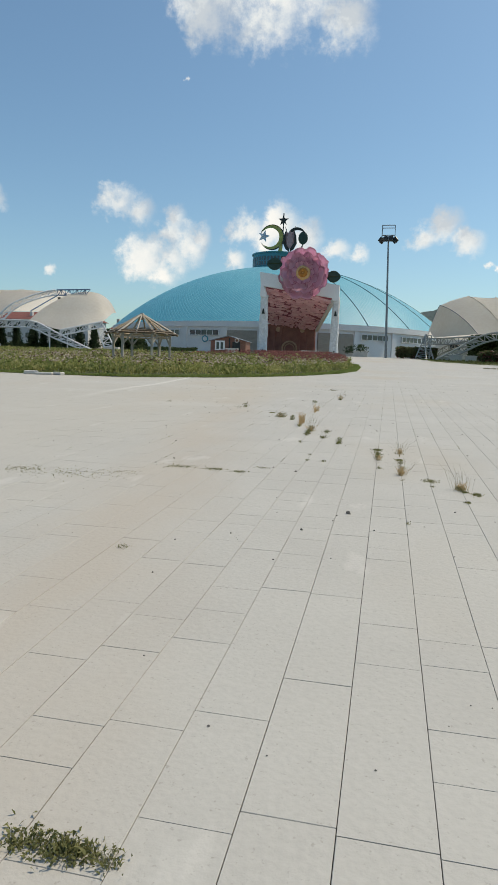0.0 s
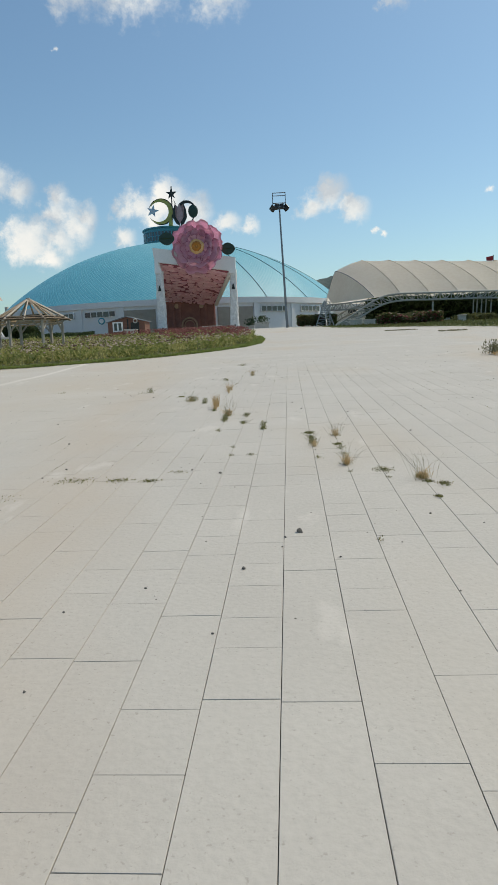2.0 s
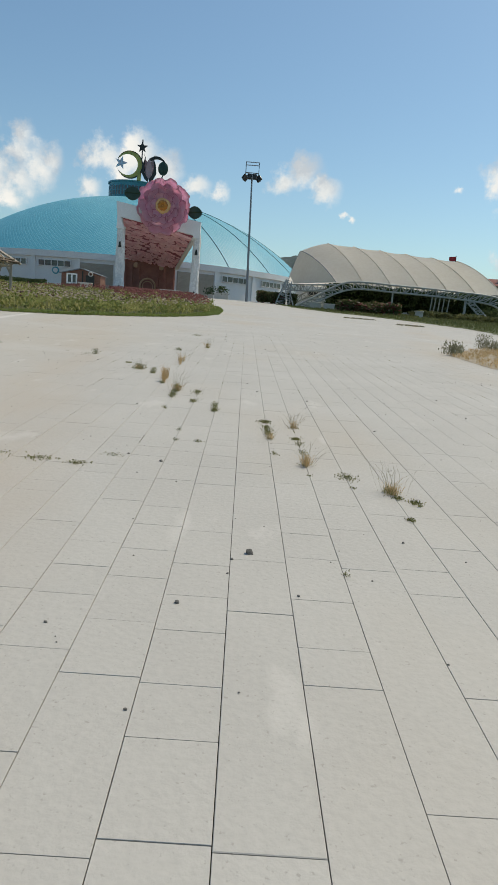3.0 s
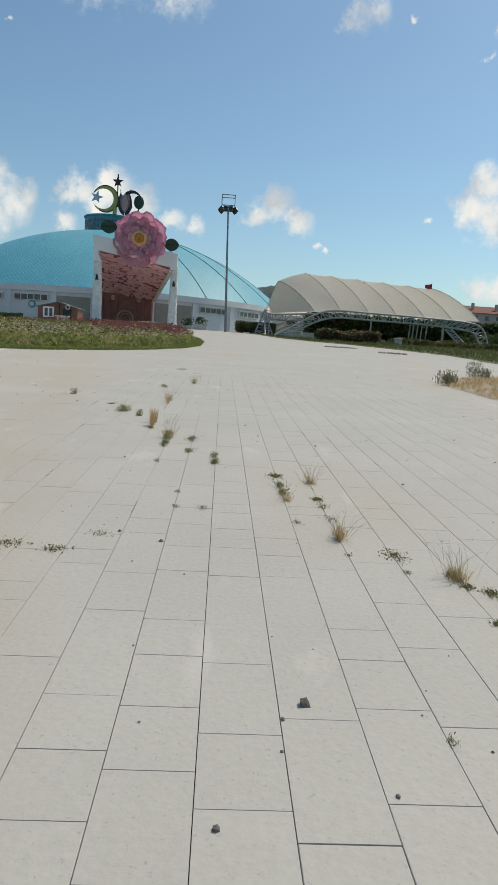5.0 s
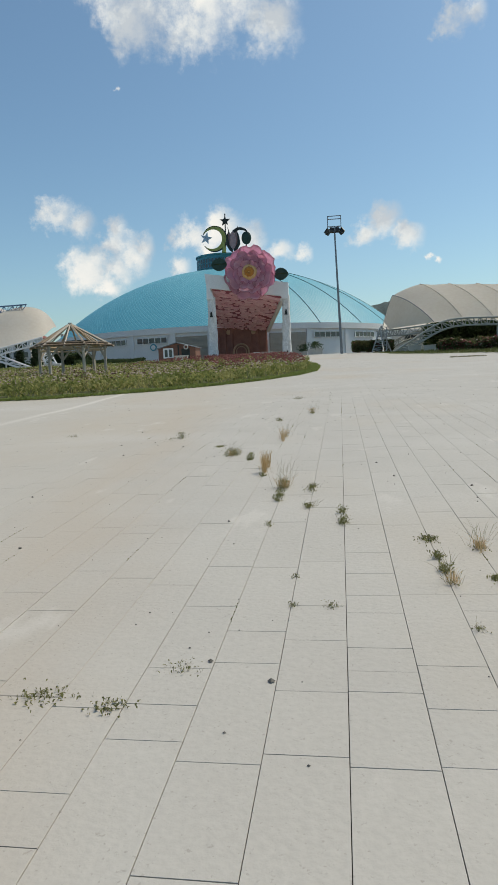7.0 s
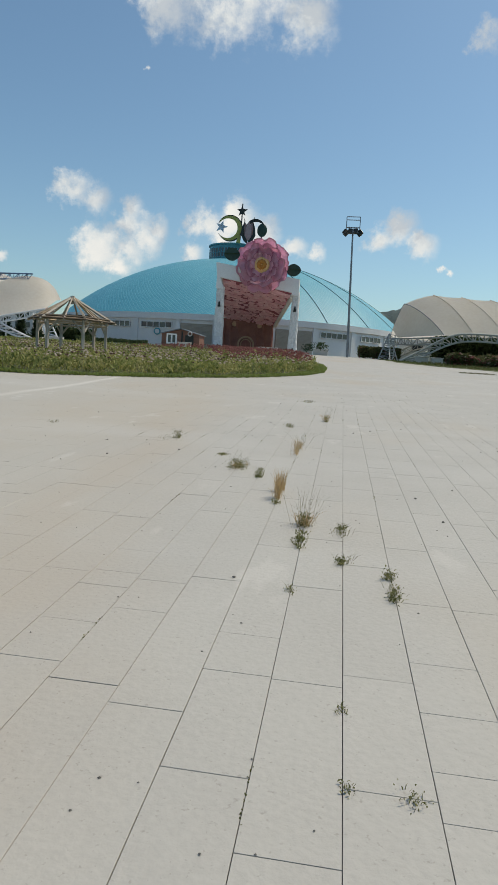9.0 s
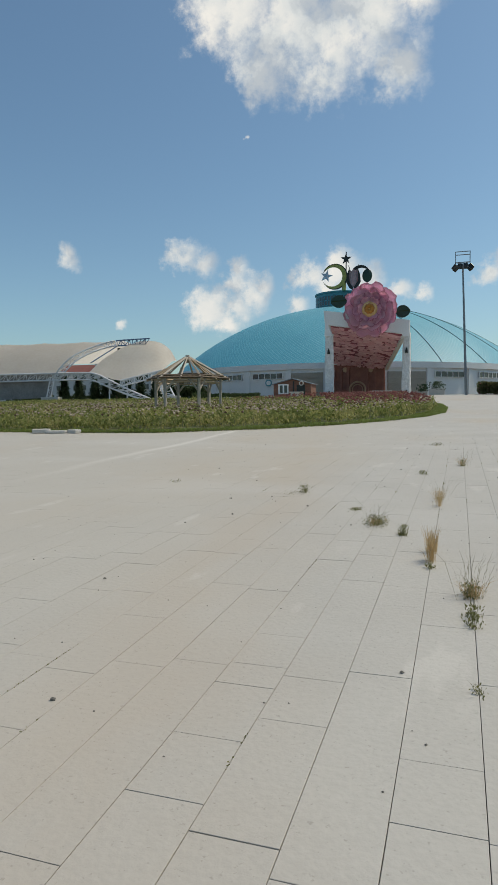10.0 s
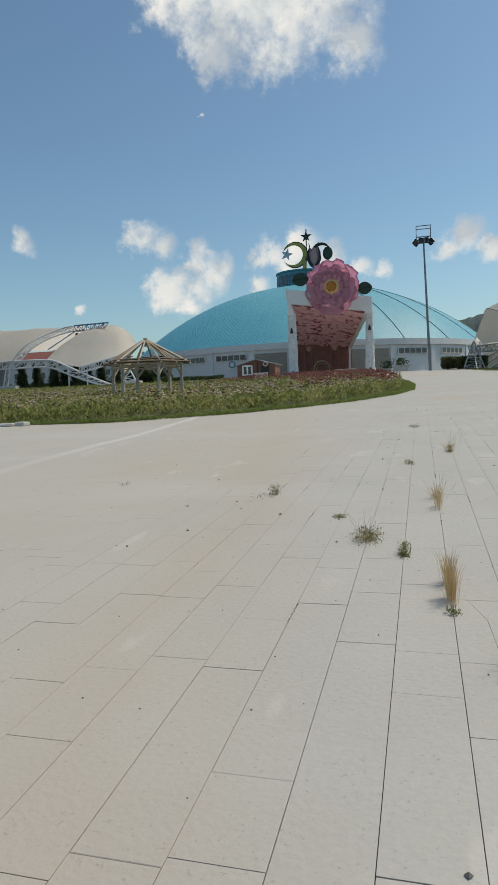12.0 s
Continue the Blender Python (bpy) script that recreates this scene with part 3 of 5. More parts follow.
def shutter(phi, width):
    c = around(DR - 0.25, phi, 0)
    m = Matrix.Translation((c[0], c[1], 0)) @ Matrix.Rotation(radians(phi), 4, "Z")
    leaf = part("roller_shutter", box(bmesh.new(), -width / 2, width / 2, -0.06, 0.1, 4.3, 10.0, 0, m), SHUTTER, hall, "taupe ribbed roller shutter")
    for k in range(22):
        z = 4.3 + k * 0.259
        part("slat", box(bmesh.new(), -width / 2, width / 2, -0.13, -0.06, z + 0.015, z + 0.245, 0.02, m), SHUTTER, leaf)


for phi, wide in ((-0.2, 7.0), (25.2, 8.4)):
    shutter(phi, wide)
bm = bmesh.new()   # round crest on the wall
c = around(DR - 0.1, -10.8, 8.0)
bmesh.ops.create_cone(bm, cap_ends=True, segments=24, radius1=0.75, radius2=0.75, depth=0.2, matrix=Matrix.Translation((c[0], c[1], 8.0)) @ Matrix.Rotation(radians(90), 4, "X"))
part("crest", bm, DRUM, hall)
bm = bmesh.new()
bmesh.ops.create_cone(bm, cap_ends=True, segments=24, radius1=0.5, radius2=0.5, depth=0.2, matrix=Matrix.Translation((c[0], c[1] - 0.03, 8.0)) @ Matrix.Rotation(radians(90), 4, "X"))
part("crest_field", bm, RENDERED, hall)

# lantern drum on the dome
TR = 7.2


def on_drum(r, phi, z):
    p = around(r, phi, z)
    return (p[0] - 1.1, p[1], p[2])


v, f = [], []
for i in range(48):
    a = i * 7.5
    v += [on_drum(TR, a, 29.0), on_drum(TR, a, 34.4), on_drum(TR - 0.5, a, 34.4), on_drum(TR - 0.5, a, 29.0)]
for i in range(48):
    a, b = i * 4, ((i + 1) % 48) * 4
    for k in range(4):
        f.append((a + k, b + k, b + (k + 1) % 4, a + (k + 1) % 4))
drum = rawpart("lantern", v, f, DRUM, hall, "turquoise clad lantern drum")
bm = bmesh.new()
bmesh.ops.create_cone(bm, cap_ends=True, segments=48, radius1=TR + 0.35, radius2=TR + 0.35, depth=0.35, matrix=Matrix.Translation((DC.x - 1.1, DC.y, 34.5)))
part("lantern_roof", bm, DRUM, hall)
for k in range(24):
    phi = k * 15
    for dp, ww in ((-3.7, 0.8), (3.7, 0.8)):
        c = on_drum(TR + 0.02, phi + dp, 0)
        m = Matrix.Translation((c[0], c[1], 0)) @ Matrix.Rotation(radians(phi + dp), 4, "Z")
        bm = bmesh.new()
        box(bm, -ww / 2, ww / 2, -0.06, 0.1, 31.0, 33.5, 0, m)
        w = part("lantern_window", bm, GLASS, drum)
        bm = bmesh.new()
        for z in (30.95, 32.25, 33.5):
            box(bm, -ww / 2 - 0.08, ww / 2 + 0.08, -0.1, 0, z - 0.07, z + 0.07, 0, m)
        for x in (-ww / 2, ww / 2):
            box(bm, x - 0.06, x + 0.06, -0.1, 0, 30.95, 33.5, 0, m)
        part("sash", bm, DRUM, drum)

# emblem on the lantern roof
EY = 183.0


def ez(x, z):
    s = (EY - 10.1) / 109.9
    return Vector((-1.65 + (x + 1.65) * s, EY, 1.3 + (z - 1.71) * s))


def star_shape(r, r2, turn=0, n=5):
    return [((r if k % 2 == 0 else r2) * math.sin(turn + k * math.pi / n), (r if k % 2 == 0 else r2) * math.cos(turn + k * math.pi / n)) for k in range(2 * n)]


emblem = thing("crescent_emblem", (ez(-20.2, 22.7).x, EY, 34.6), "metal crescent, stars, tulip bud and leaf on the hall's lantern", "emblem")
part("mast", tube_path(bmesh.new(), [(ez(-20.2, 22).x, EY, 34.5), ez(-20.06, 26.5), ez(-20.03, 29.3)], 0.16, 8), DARKMETAL, emblem)
bm = bmesh.new()
pipe(bm, (ez(-20.2, 22).x - 0.4, EY, 34.5), ez(-20.35, 24.6), 0.6, 0.35, 10)
part("mast_foot", bm, YELLOWPAINT, emblem, "yellow-green tapering mast foot")
part("star", plate(star_shape(1.5, 0.6), 0.35, ez(-20.06, 28.1)), DARKMETAL, emblem, "dark five-pointed star")
c0 = ez(-22.0, 25.2)


def crescent(r, thick, a0, a1, n=28):
    o, i = [], []
    for k in range(n + 1):
        t = k / n
        a = radians(a0 + (a1 - a0) * t)
        w = thick * math.sin(math.pi * t) + 0.04
        o.append((r * math.cos(a), r * math.sin(a)))
        i.append(((r - w) * math.cos(a), (r - w) * math.sin(a)))
    return o + i[::-1]


part("crescent", plate(crescent(3.3, 1.2, -150, 150), 0.5, c0), YELLOWPAINT, emblem, "yellow-green crescent")
part("crescent_rim", plate(crescent(3.45, 0.2, -158, 158), 0.6, c0), DARKMETAL, emblem)
part("small_star", plate(star_shape(1.7, 0.68, 0.25), 0.4, ez(-23.5, 25.4)), STARPAINT, emblem, "silver-blue star")
BUD = ez(-18.75, 24.7)
for dx, dy, tip in ((-0.55, 0.05, -0.75), (0.5, 0.1, 0.45), (0.0, -0.25, 0.0)):   # petals of the bud
    o = [(0, -2.6), (-0.75, -1.6), (-0.95, -0.2), (-0.6 + tip * 0.5, 1.5), (tip, 2.7), (0.55 + tip * 0.4, 1.5), (0.95, -0.2), (0.75, -1.6)]
    part("bud_petal", plate(o, 0.35, BUD + Vector((dx, dy, 0))), BUDPAINT, emblem, "dusky pink tulip petal")
for s_ in (-1, 1):   # dark sepals clasp the bud and flare at their tips
    o = [(0.1 * s_, -3.3), (1.1 * s_, -2.6), (1.95 * s_, -1.0), (1.75 * s_, 1.0), (1.15 * s_, 2.6), (1.5 * s_, 3.7), (1.0 * s_, 2.8), (1.3 * s_, 0.8), (1.2 * s_, -0.9), (0.1 * s_, -2.5)]
    part("sepal", plate(o if s_ > 0 else o[::-1], 0.45, BUD + Vector((0, -0.45, 0))), DARKMETAL, emblem)
part("scroll", plate(crescent(2.6, 0.7, 5, 215), 0.45, ez(-17.6, 25.2)), DARKMETAL, emblem)
bm = bmesh.new()
bmesh.ops.create_uvsphere(bm, u_segments=12, v_segments=8, radius=1, matrix=Matrix.Translation(ez(-16.45, 25.0)) @ Matrix.Diagonal((1.35, 0.5, 1.75, 1)))
part("leaf", bm, LEAFPAINT, emblem, "dark green leaf")
part("leaf_stalk", tube_path(bmesh.new(), curve([ez(-16.4, 24.0), ez(-16.8, 23.3), ez(-17.8, 22.6)], 4), 0.16), DARKMETAL, emblem)

# ---------- porch in front of the hall ----------
def fp(x, z, back=0.0):
    y = 120 + 4 * (x + 24) / 14.7
    s = (y - 10.1) / 109.9
    return Vector((-1.65 + (x + 1.65) * s, y + back, 1.71 + (z - 1.71) * s))


porch = thing("porch", (-17, 128, 4.3), "white-columned porch with pink relief ceiling before the hall", "porch")


def slab(corners, depth, jit=0.0):
    bm = bmesh.new()
    a = [bm.verts.new(c) for c in corners]
    b = [bm.verts.new(Vector(c) + Vector((0, depth, 0))) for c in corners]
    n = len(a)
    bm.faces.new(a)
    bm.faces.new(b[::-1])
    for i in range(n):
        bm.faces.new((a[i], b[i], b[(i + 1) % n], a[(i + 1) % n]))
    bmesh.ops.recalc_face_normals(bm, faces=bm.faces)
    return bm


part("lintel", slab([fp(-24, 19.32), fp(-9.3, 16.93), fp(-9.36, 14.5), fp(-23.76, 16.85)], 1.2), RENDERED, porch)
part("haunch", slab([fp(-23.76, 16.85), fp(-23.15, 16.75), fp(-22.5, 14.8), fp(-23.83, 14.9)], 1.2), RENDERED, porch)
part("haunch", slab([fp(-10.6, 14.7), fp(-9.36, 14.5), fp(-9.2, 14.2), fp(-10.4, 14.2)], 1.2), RENDERED, porch)


def column(x0, x1, xb0, xb1, ztop, zbot):
    bm = bmesh.new()
    rows, per = 46, 20
    ring = []
    for j in range(rows + 1):
        t = j / rows
        a0, a1, z = x0 + (xb0 - x0) * t, x1 + (xb1 - x1) * t, ztop + (zbot - ztop) * t
        c = fp((a0 + a1) / 2, z, 0.75)
        w = (a1 - a0) / 2
        lump = 0.25 * smooth(0.75, 1.0, t)
        loop = []
        for k in range(per):
            an = 2 * math.pi * k / per
            sx, sy = math.cos(an), math.sin(an)
            q = max(abs(sx), abs(sy))
            n1 = noise.noise((sx * 1.6 + x0, sy * 1.6, z * 0.55)) + 0.6 * noise.noise((sx * 4 + x0, sy * 4, z * 1.8))
            rr = (w / q ** 0.8) * (0.95 + 0.16 * n1 + lump * 0.3)
            loop.append(bm.verts.new((c.x + rr * sx, c.y + rr * sy * 0.9, c.z)))
        ring.append(loop)
    for a, b in zip(ring, ring[1:]):
        for k in range(per):
            bm.faces.new((a[k], a[(k + 1) % per], b[(k + 1) % per], b[k]))
    bm.faces.new(ring[0])
    bmesh.ops.recalc_face_normals(bm, faces=bm.faces)
    c = part("column", bm, RELIEF, porch, "white column modelled like dripping rock")
    xm = (x0 + x1) / 2
    # dark plate on the face stands for the shade inside a small opening
    part("niche_shade", plate([(-0.28, -0.5), (0.28, -0.5), (0.1, 0.45), (-0.1, 0.45)], 0.12, fp(xm, ztop - 3.0, -0.06)), DARKMETAL, c)
    # dark ball for the dark dot near the column's foot; no lamp is known there
    bm = bmesh.new()
    bmesh.ops.create_uvsphere(bm, u_segments=8, v_segments=6, radius=0.17, matrix=Matrix.Translation(fp((xb0 + xb1) / 2 + 0.15, zbot + 1.15, -0.12)))
    part("floodlight", bm, DARKMETAL, c)


column(-23.8, -22.4, -23.95, -22.3, 15.2, 3.9)
column(-10.45, -9.15, -10.8, -9.05, 14.9, 3.9)

# sloping ceiling
F0, F1 = fp(-23.2, 16.75, 1.0), fp(-10.6, 14.5, 1.0)
B0, B1 = Vector((-26.4, 142.4, 11.6)), Vector((-15.9, 142.4, 10.4))


def on_ceiling(u, v):
    return F0.lerp(F1, u).lerp(B0.lerp(B1, u), v)


cn = (F1 - F0).cross(B0 - F0).normalized()
cn = cn if cn.z < 0 else -cn
bm = bmesh.new()
lo = [bm.verts.new(on_ceiling(*q)) for q in ((0, 0), (1, 0), (1, 1), (0, 1))]
hi = [bm.verts.new(on_ceiling(*q) - cn * 0.5) for q in ((0, 0), (1, 0), (1, 1), (0, 1))]
bm.faces.new(lo)
bm.faces.new(hi[::-1])
for i in range(4):
    bm.faces.new((lo[i], hi[i], hi[(i + 1) % 4], lo[(i + 1) % 4]))
bmesh.ops.recalc_face_normals(bm, faces=bm.faces)
part("ceiling_slab", bm, DARKPINK, porch)
rng = np.random.default_rng(5)
lv, lf = [], []
tu, tv = (F1 - F0).normalized(), (B0 - F0).normalized()
for k in range(420):
    u, v_ = rng.uniform(0.02, 0.98), rng.uniform(0.01, 0.99)
    c = on_ceiling(u, v_)
    a = rng.normal(0, 0.35)
    ax = tu * math.cos(a) + tv * math.sin(a)
    ay = (cn.cross(ax)).normalized()
    L, Wd, H = rng.uniform(0.3, 0.85) * (1.5 - 0.6 * v_), rng.uniform(0.07, 0.15) * (1.5 - 0.6 * v_), rng.uniform(0.2, 0.45)
    base = len(lv)
    for i in range(8):
        an = i * math.pi / 4
        lv.append(c + ax * (L * math.cos(an)) + ay * (Wd * math.sin(an)))
    for i in range(8):
        an = i * math.pi / 4
        lv.append(c + ax * (0.6 * L * math.cos(an)) + ay * (0.6 * Wd * math.sin(an)) + cn * H)
    for i in range(8):
        lf.append((base + i, base + (i + 1) % 8, base + 8 + (i + 1) % 8, base + 8 + i))
    lf.append(tuple(base + 8 + i for i in range(8)))
tagged(rawpart("ceiling_petals", lv, lf, PINKCEIL, porch, "pink petal relief covering the ceiling"), kind="stuff")
# side girders
for a, b in ((fp(-10.5, 14.6, 1.1), B1 + Vector((0.35, 0, 0.3))), (fp(-23.3, 16.8, 1.1), B0 + Vector((-0.35, 0, 0.6)))):
    bm = bmesh.new()
    q = [a + Vector((-0.3, 0, 0.2)), a + Vector((0.35, 0, 0.2)), a + Vector((0.35, 0, -0.75)), a + Vector((-0.3, 0, -0.75))]
    w = [p - a + b for p in q]
    A = [bm.verts.new(p) for p in q]
    Bq = [bm.verts.new(p) for p in w]
    bm.faces.new(A)
    bm.faces.new(Bq[::-1])
    for i in range(4):
        bm.faces.new((A[i], Bq[i], Bq[(i + 1) % 4], A[(i + 1) % 4]))
    bmesh.ops.recalc_face_normals(bm, faces=bm.faces)
    part("side_girder", bm, RENDERED, porch)
# entrance wall
wallp = part("entrance_wall", box(bmesh.new(), -27.8, -15.8, 142.6, 143.0, 4.0, 11.4), DOORWOOD, porch, "red-brown panelled entrance wall")
for x in (-27.4, -26.3, -24.9, -23.4, -19.4, -17.9, -16.2):
    part("pilaster", box(bmesh.new(), x - 0.28, x + 0.28, 142.25, 142.6, 4.0, 10.8, 0.03), DOORWOOD, wallp)
for x0, x1 in ((-23.1, -21.45), (-21.35, -19.7)):
    part("door_leaf", box(bmesh.new(), x0, x1, 142.45, 142.6, 4.3, 8.6, 0.03), DOORWOOD, wallp)


def ring(r, t, at, n=32):
    bm = bmesh.new()
    pts = [Vector(at) + Vector((r * math.cos(2 * math.pi * k / n), 0, r * math.sin(2 * math.pi * k / n))) for k in range(n + 1)]
    return tube_path(bm, pts, t, 6)


part("door_ring", ring(1.62, 0.2, (-21.4, 142.3, 6.1)), GILT, wallp, "round bronze ring ornament")
part("door_ring", ring(1.1, 0.1, (-21.4, 142.35, 6.1)), GILT, wallp)
for x, z in ((-24.0, 10.3), (-18.7, 10.2)):
    bm = bmesh.new()
    bmesh.ops.create_cone(bm, cap_ends=True, segments=20, radius1=0.55, radius2=0.48, depth=0.2, matrix=Matrix.Translation((x, 142.4, z)) @ Matrix.Rotation(radians(90), 4, "X"))
    part("medallion", bm, GILT, wallp)

# giant rose on the lintel
RC = fp(-15.75, 18.85, -1.3)
rose = thing("giant_rose", RC, "giant pink sculpted rose mounted on the porch lintel", "sculpture")


def petal(a, r0, r1, half, y0, lift, seed, notch=0.07):
    """One cupped petal in polar form, its rim curled towards the viewer."""
    bm = bmesh.new()
    nu, nv = 12, 7
    g = []
    for j in range(nv + 1):
        t = j / nv
        row = []
        for i in range(nu + 1):
            s = 2 * i / nu - 1
            w = half * (0.62 + 0.38 * t ** 0.5) * (1 - 0.12 * t ** 6)
            an = a + s * w
            rim = r1 * (1 - 0.13 * s ** 4 - notch * math.exp(-((s - 0.2 * math.sin(seed)) / 0.2) ** 2) * t + 0.035 * math.sin(6 * s + seed) + 0.02 * math.sin(13 * s + seed))
            r = r0 + (rim - r0) * t
            y = y0 - lift * (t ** 1.6) + 0.5 * s * s * t + 0.10 * math.sin(7 * s + seed) * t - 0.25 * math.exp(-((t - 1) / 0.12) ** 2)
            row.append(bm.verts.new((RC.x + r * math.sin(an), RC.y + y, RC.z + r * math.cos(an))))
        g.append(row)
    for j in range(nv):
        for i in range(nu):
            bm.faces.new((g[j][i], g[j][i + 1], g[j + 1][i + 1], g[j + 1][i]))
    rimline = [v.co + Vector((0, 0.06, 0)) for v in g[nv]]
    rimline = [g[j][0].co.copy() for j in range(2, nv)] + rimline + [g[j][nu].co.copy() for j in range(nv - 1, 1, -1)]
    r = bmesh.ops.solidify(bm, geom=bm.faces[:], thickness=0.14)
    bmesh.ops.recalc_face_normals(bm, faces=bm.faces)
    ob = part("petal", bm, PINK, rose)
    ob.data.shade_smooth()
    part("petal_outline", tube_path(bmesh.new(), rimline, 0.04, 5), PETALEDGE, ob)
    return ob


for n, r0, r1, half, y0, lift, ph in ((6, 1.6, 4.75, 0.66, 0.75, 0.75, 0.1), (5, 1.3, 3.9, 0.74, 0.45, 0.95, 0.6), (6, 1.0, 3.0, 0.66, 0.0, 0.75, 0.2), (6, 0.8, 2.1, 0.62, -0.4, 0.6, 0.6)):
    for k in range(n):
        petal(ph + 2 * math.pi * k / n, r0, r1 * (1 + 0.04 * math.sin(3.1 * k + n)), half, y0 + 0.12 * (k % 2), lift, k * 1.7 + n)
bm = bmesh.new()
bmesh.ops.create_uvsphere(bm, u_segments=24, v_segments=10, radius=1, matrix=Matrix.Translation(RC + Vector((0, -0.3, 0))) @ Matrix.Diagonal((1.35, 0.75, 1.35, 1)))
for v in bm.verts:
    v.co += (v.co - RC).normalized() * 0.12 * noise.noise(v.co * 3)
part("stamens", bm, CREAM, rose, "yellow stamen cushion")
bm = bmesh.new()
for k in range(9):
    a = k * 0.7
    bmesh.ops.create_uvsphere(bm, u_segments=8, v_segments=6, radius=0.42, matrix=Matrix.Translation(RC + Vector((0.5 * math.sin(a), -0.95, 0.5 * math.cos(a)))))
part("heart", bm, GOLD, rose, "orange heart of the rose")
for q, w, h, tilt in (((-21.3, 20.75), 1.45, 0.98, 12), ((-10.5, 18.45), 1.35, 0.95, -4)):
    c = fp(*q, 0.2)
    pts = [(w * math.cos(t) * (1 if math.cos(t) * (1 if q[0] < -15 else -1) < 0 else 0.95), h * math.sin(t) * (1 - 0.15 * math.cos(2 * t))) for t in [2 * math.pi * k / 20 for k in range(20)]]
    part("rose_leaf", plate(pts, 0.3, c), LEAFPAINT, rose, "dark green leaf")
    part("leaf_vein", tube_path(bmesh.new(), [c + Vector((-w * 0.9, -0.18, 0)), c + Vector((w * 0.9, -0.18, 0.1))], 0.06), SHRUB, rose)

# ---------- floodlight mast ----------
mast = thing("floodlight_mast", (-0.36, 103, 3.9), "tall grey steel floodlight mast with a caged head", "light mast")
top = Vector((-0.95, 103, 21.9))
part("pole", pipe(bmesh.new(), (-0.36, 103, 3.7), top, 0.2, 0.11, 10), GALV, mast)
bm = bmesh.new()
for z in (0.05, 1.5):
    for a, b in (((-1, -1), (1, -1)), ((1, -1), (1, 1)), ((1, 1), (-1, 1)), ((-1, 1), (-1, -1))):
        pipe(bm, top + Vector((a[0] * 0.95, a[1] * 0.95, z)), top + Vector((b[0] * 0.95, b[1] * 0.95, z)), 0.06)
for a in ((-1, -1), (1, -1), (1, 1), (-1, 1)):
    pipe(bm, top + Vector((a[0] * 0.95, a[1] * 0.95, 0)), top + Vector((a[0] * 0.95, a[1] * 0.95, 1.5)), 0.05)
    pipe(bm, top + Vector((0, 0, 0.05)), top + Vector((a[0] * 0.95, a[1] * 0.95, 0.05)), 0.05)
part("cage", bm, GALV, mast)
for dx, dy, tl in ((-1.05, -0.5, 35), (1.05, -0.5, -35), (-0.9, 0.6, 35), (0.9, 0.6, -35), (-0.35, -1.0, 0), (0.4, -1.0, 0)):
    bm = bmesh.new()
    m = Matrix.Translation(top + Vector((dx, dy, -0.45))) @ Matrix.Rotation(radians(tl), 4, "Y") @ Matrix.Rotation(radians(-25), 4, "X")
    box(bm, -0.28, 0.28, -0.16, 0.16, -0.45, 0.35, 0.05, m)
    part("floodlight", bm, DARKMETAL, mast)

# ---------- membrane tents ----------
def membrane(name, droop, ribs, sag, parent, near, ridge, far, n=8, m=22):
    """A vault of cloth over arches. near, ridge and far give (x at both ends, y, z at both ends) of the three long lines;
    the cloth dips between the arches."""
    v, f = [], []
    U = ribs * n
    for i in range(U + 1):
        u = i / U
        dip = sag * (1 - (2 * ((u * ribs) % 1.0) - 1) ** 2) if 0 < i < U else 0.0
        p = [Vector((a[0] + (a[1] - a[0]) * u, a[2], a[3] + (a[4] - a[3]) * u)) for a in (near, ridge, far)]
        p[1].z -= droop * (1 - min(1.0, u / 0.2)) ** 2   # the ridge rounds off at the open end
        for j in range(m + 1):
            t = j / m
            # elliptical arch from near eave over the ridge to the far eave
            if t < 0.5:
                w = math.sin(t * math.pi)
                k = 1 - math.cos(t * math.pi)
                a, b = p[0], p[1]
            else:
                w = math.sin((1 - t) * math.pi)
                k = 1 - math.cos((1 - t) * math.pi)
                a, b = p[2], p[1]
            q = Vector((a.x + (b.x - a.x) * (0.5 * k + 0.5 * w), a.y + (b.y - a.y) * (0.55 * k + 0.45 * w), a.z + (b.z - a.z) * (0.8 * w + 0.2 * k)))
            q.z -= dip * (0.35 + 0.65 * w)
            q.y += dip * 0.5 * (1 if t < 0.5 else -1) * (1 - w)
            v.append(q)
    for i in range(U):
        for j in range(m):
            a = i * (m + 1) + j
            f.append((a, a + m + 1, a + m + 2, a + 1))
    ob = rawpart(name, v, f, FABRIC, parent, shade=True)
    arches = [[v[(r * n) * (m + 1) + j] for j in range(m + 1)] for r in range(ribs + 1)]
    return ob, arches


tent = thing("event_tent", (20, 104, 3.6), "long white membrane tent on white steel trusses beside the plaza", "tent", "membrane tents")
cloth, arches = membrane("membrane", 1.7, 6, 0.12, tent, (11.8, 35.2, 95.0, 7.2, 7.3), (7.3, 31.2, 105.0, 13.7, 12.4), (6.4, 37.5, 116.0, 7.6, 7.3))
for i, a in enumerate(arches):
    part("arch_tube", tube_path(bmesh.new(), [p + Vector((0, 0, 0.04)) for p in a], 0.05, 5), FABRIC if i else GALV, tent)
# shaded end panel
endp = [arches[0][j] for j in range(0, 23)]
ev = [p for p in endp] + [Vector((p.x * 0.35 + 5.3 * 0.65, p.y * 0.5 + 108 * 0.5, max(7.1, p.z - 3.6))) for p in endp]
part_end = rawpart("end_panel", ev, [(i, i + 1, i + 24, i + 23) for i in range(22)], FABRIC, tent, shade=True)
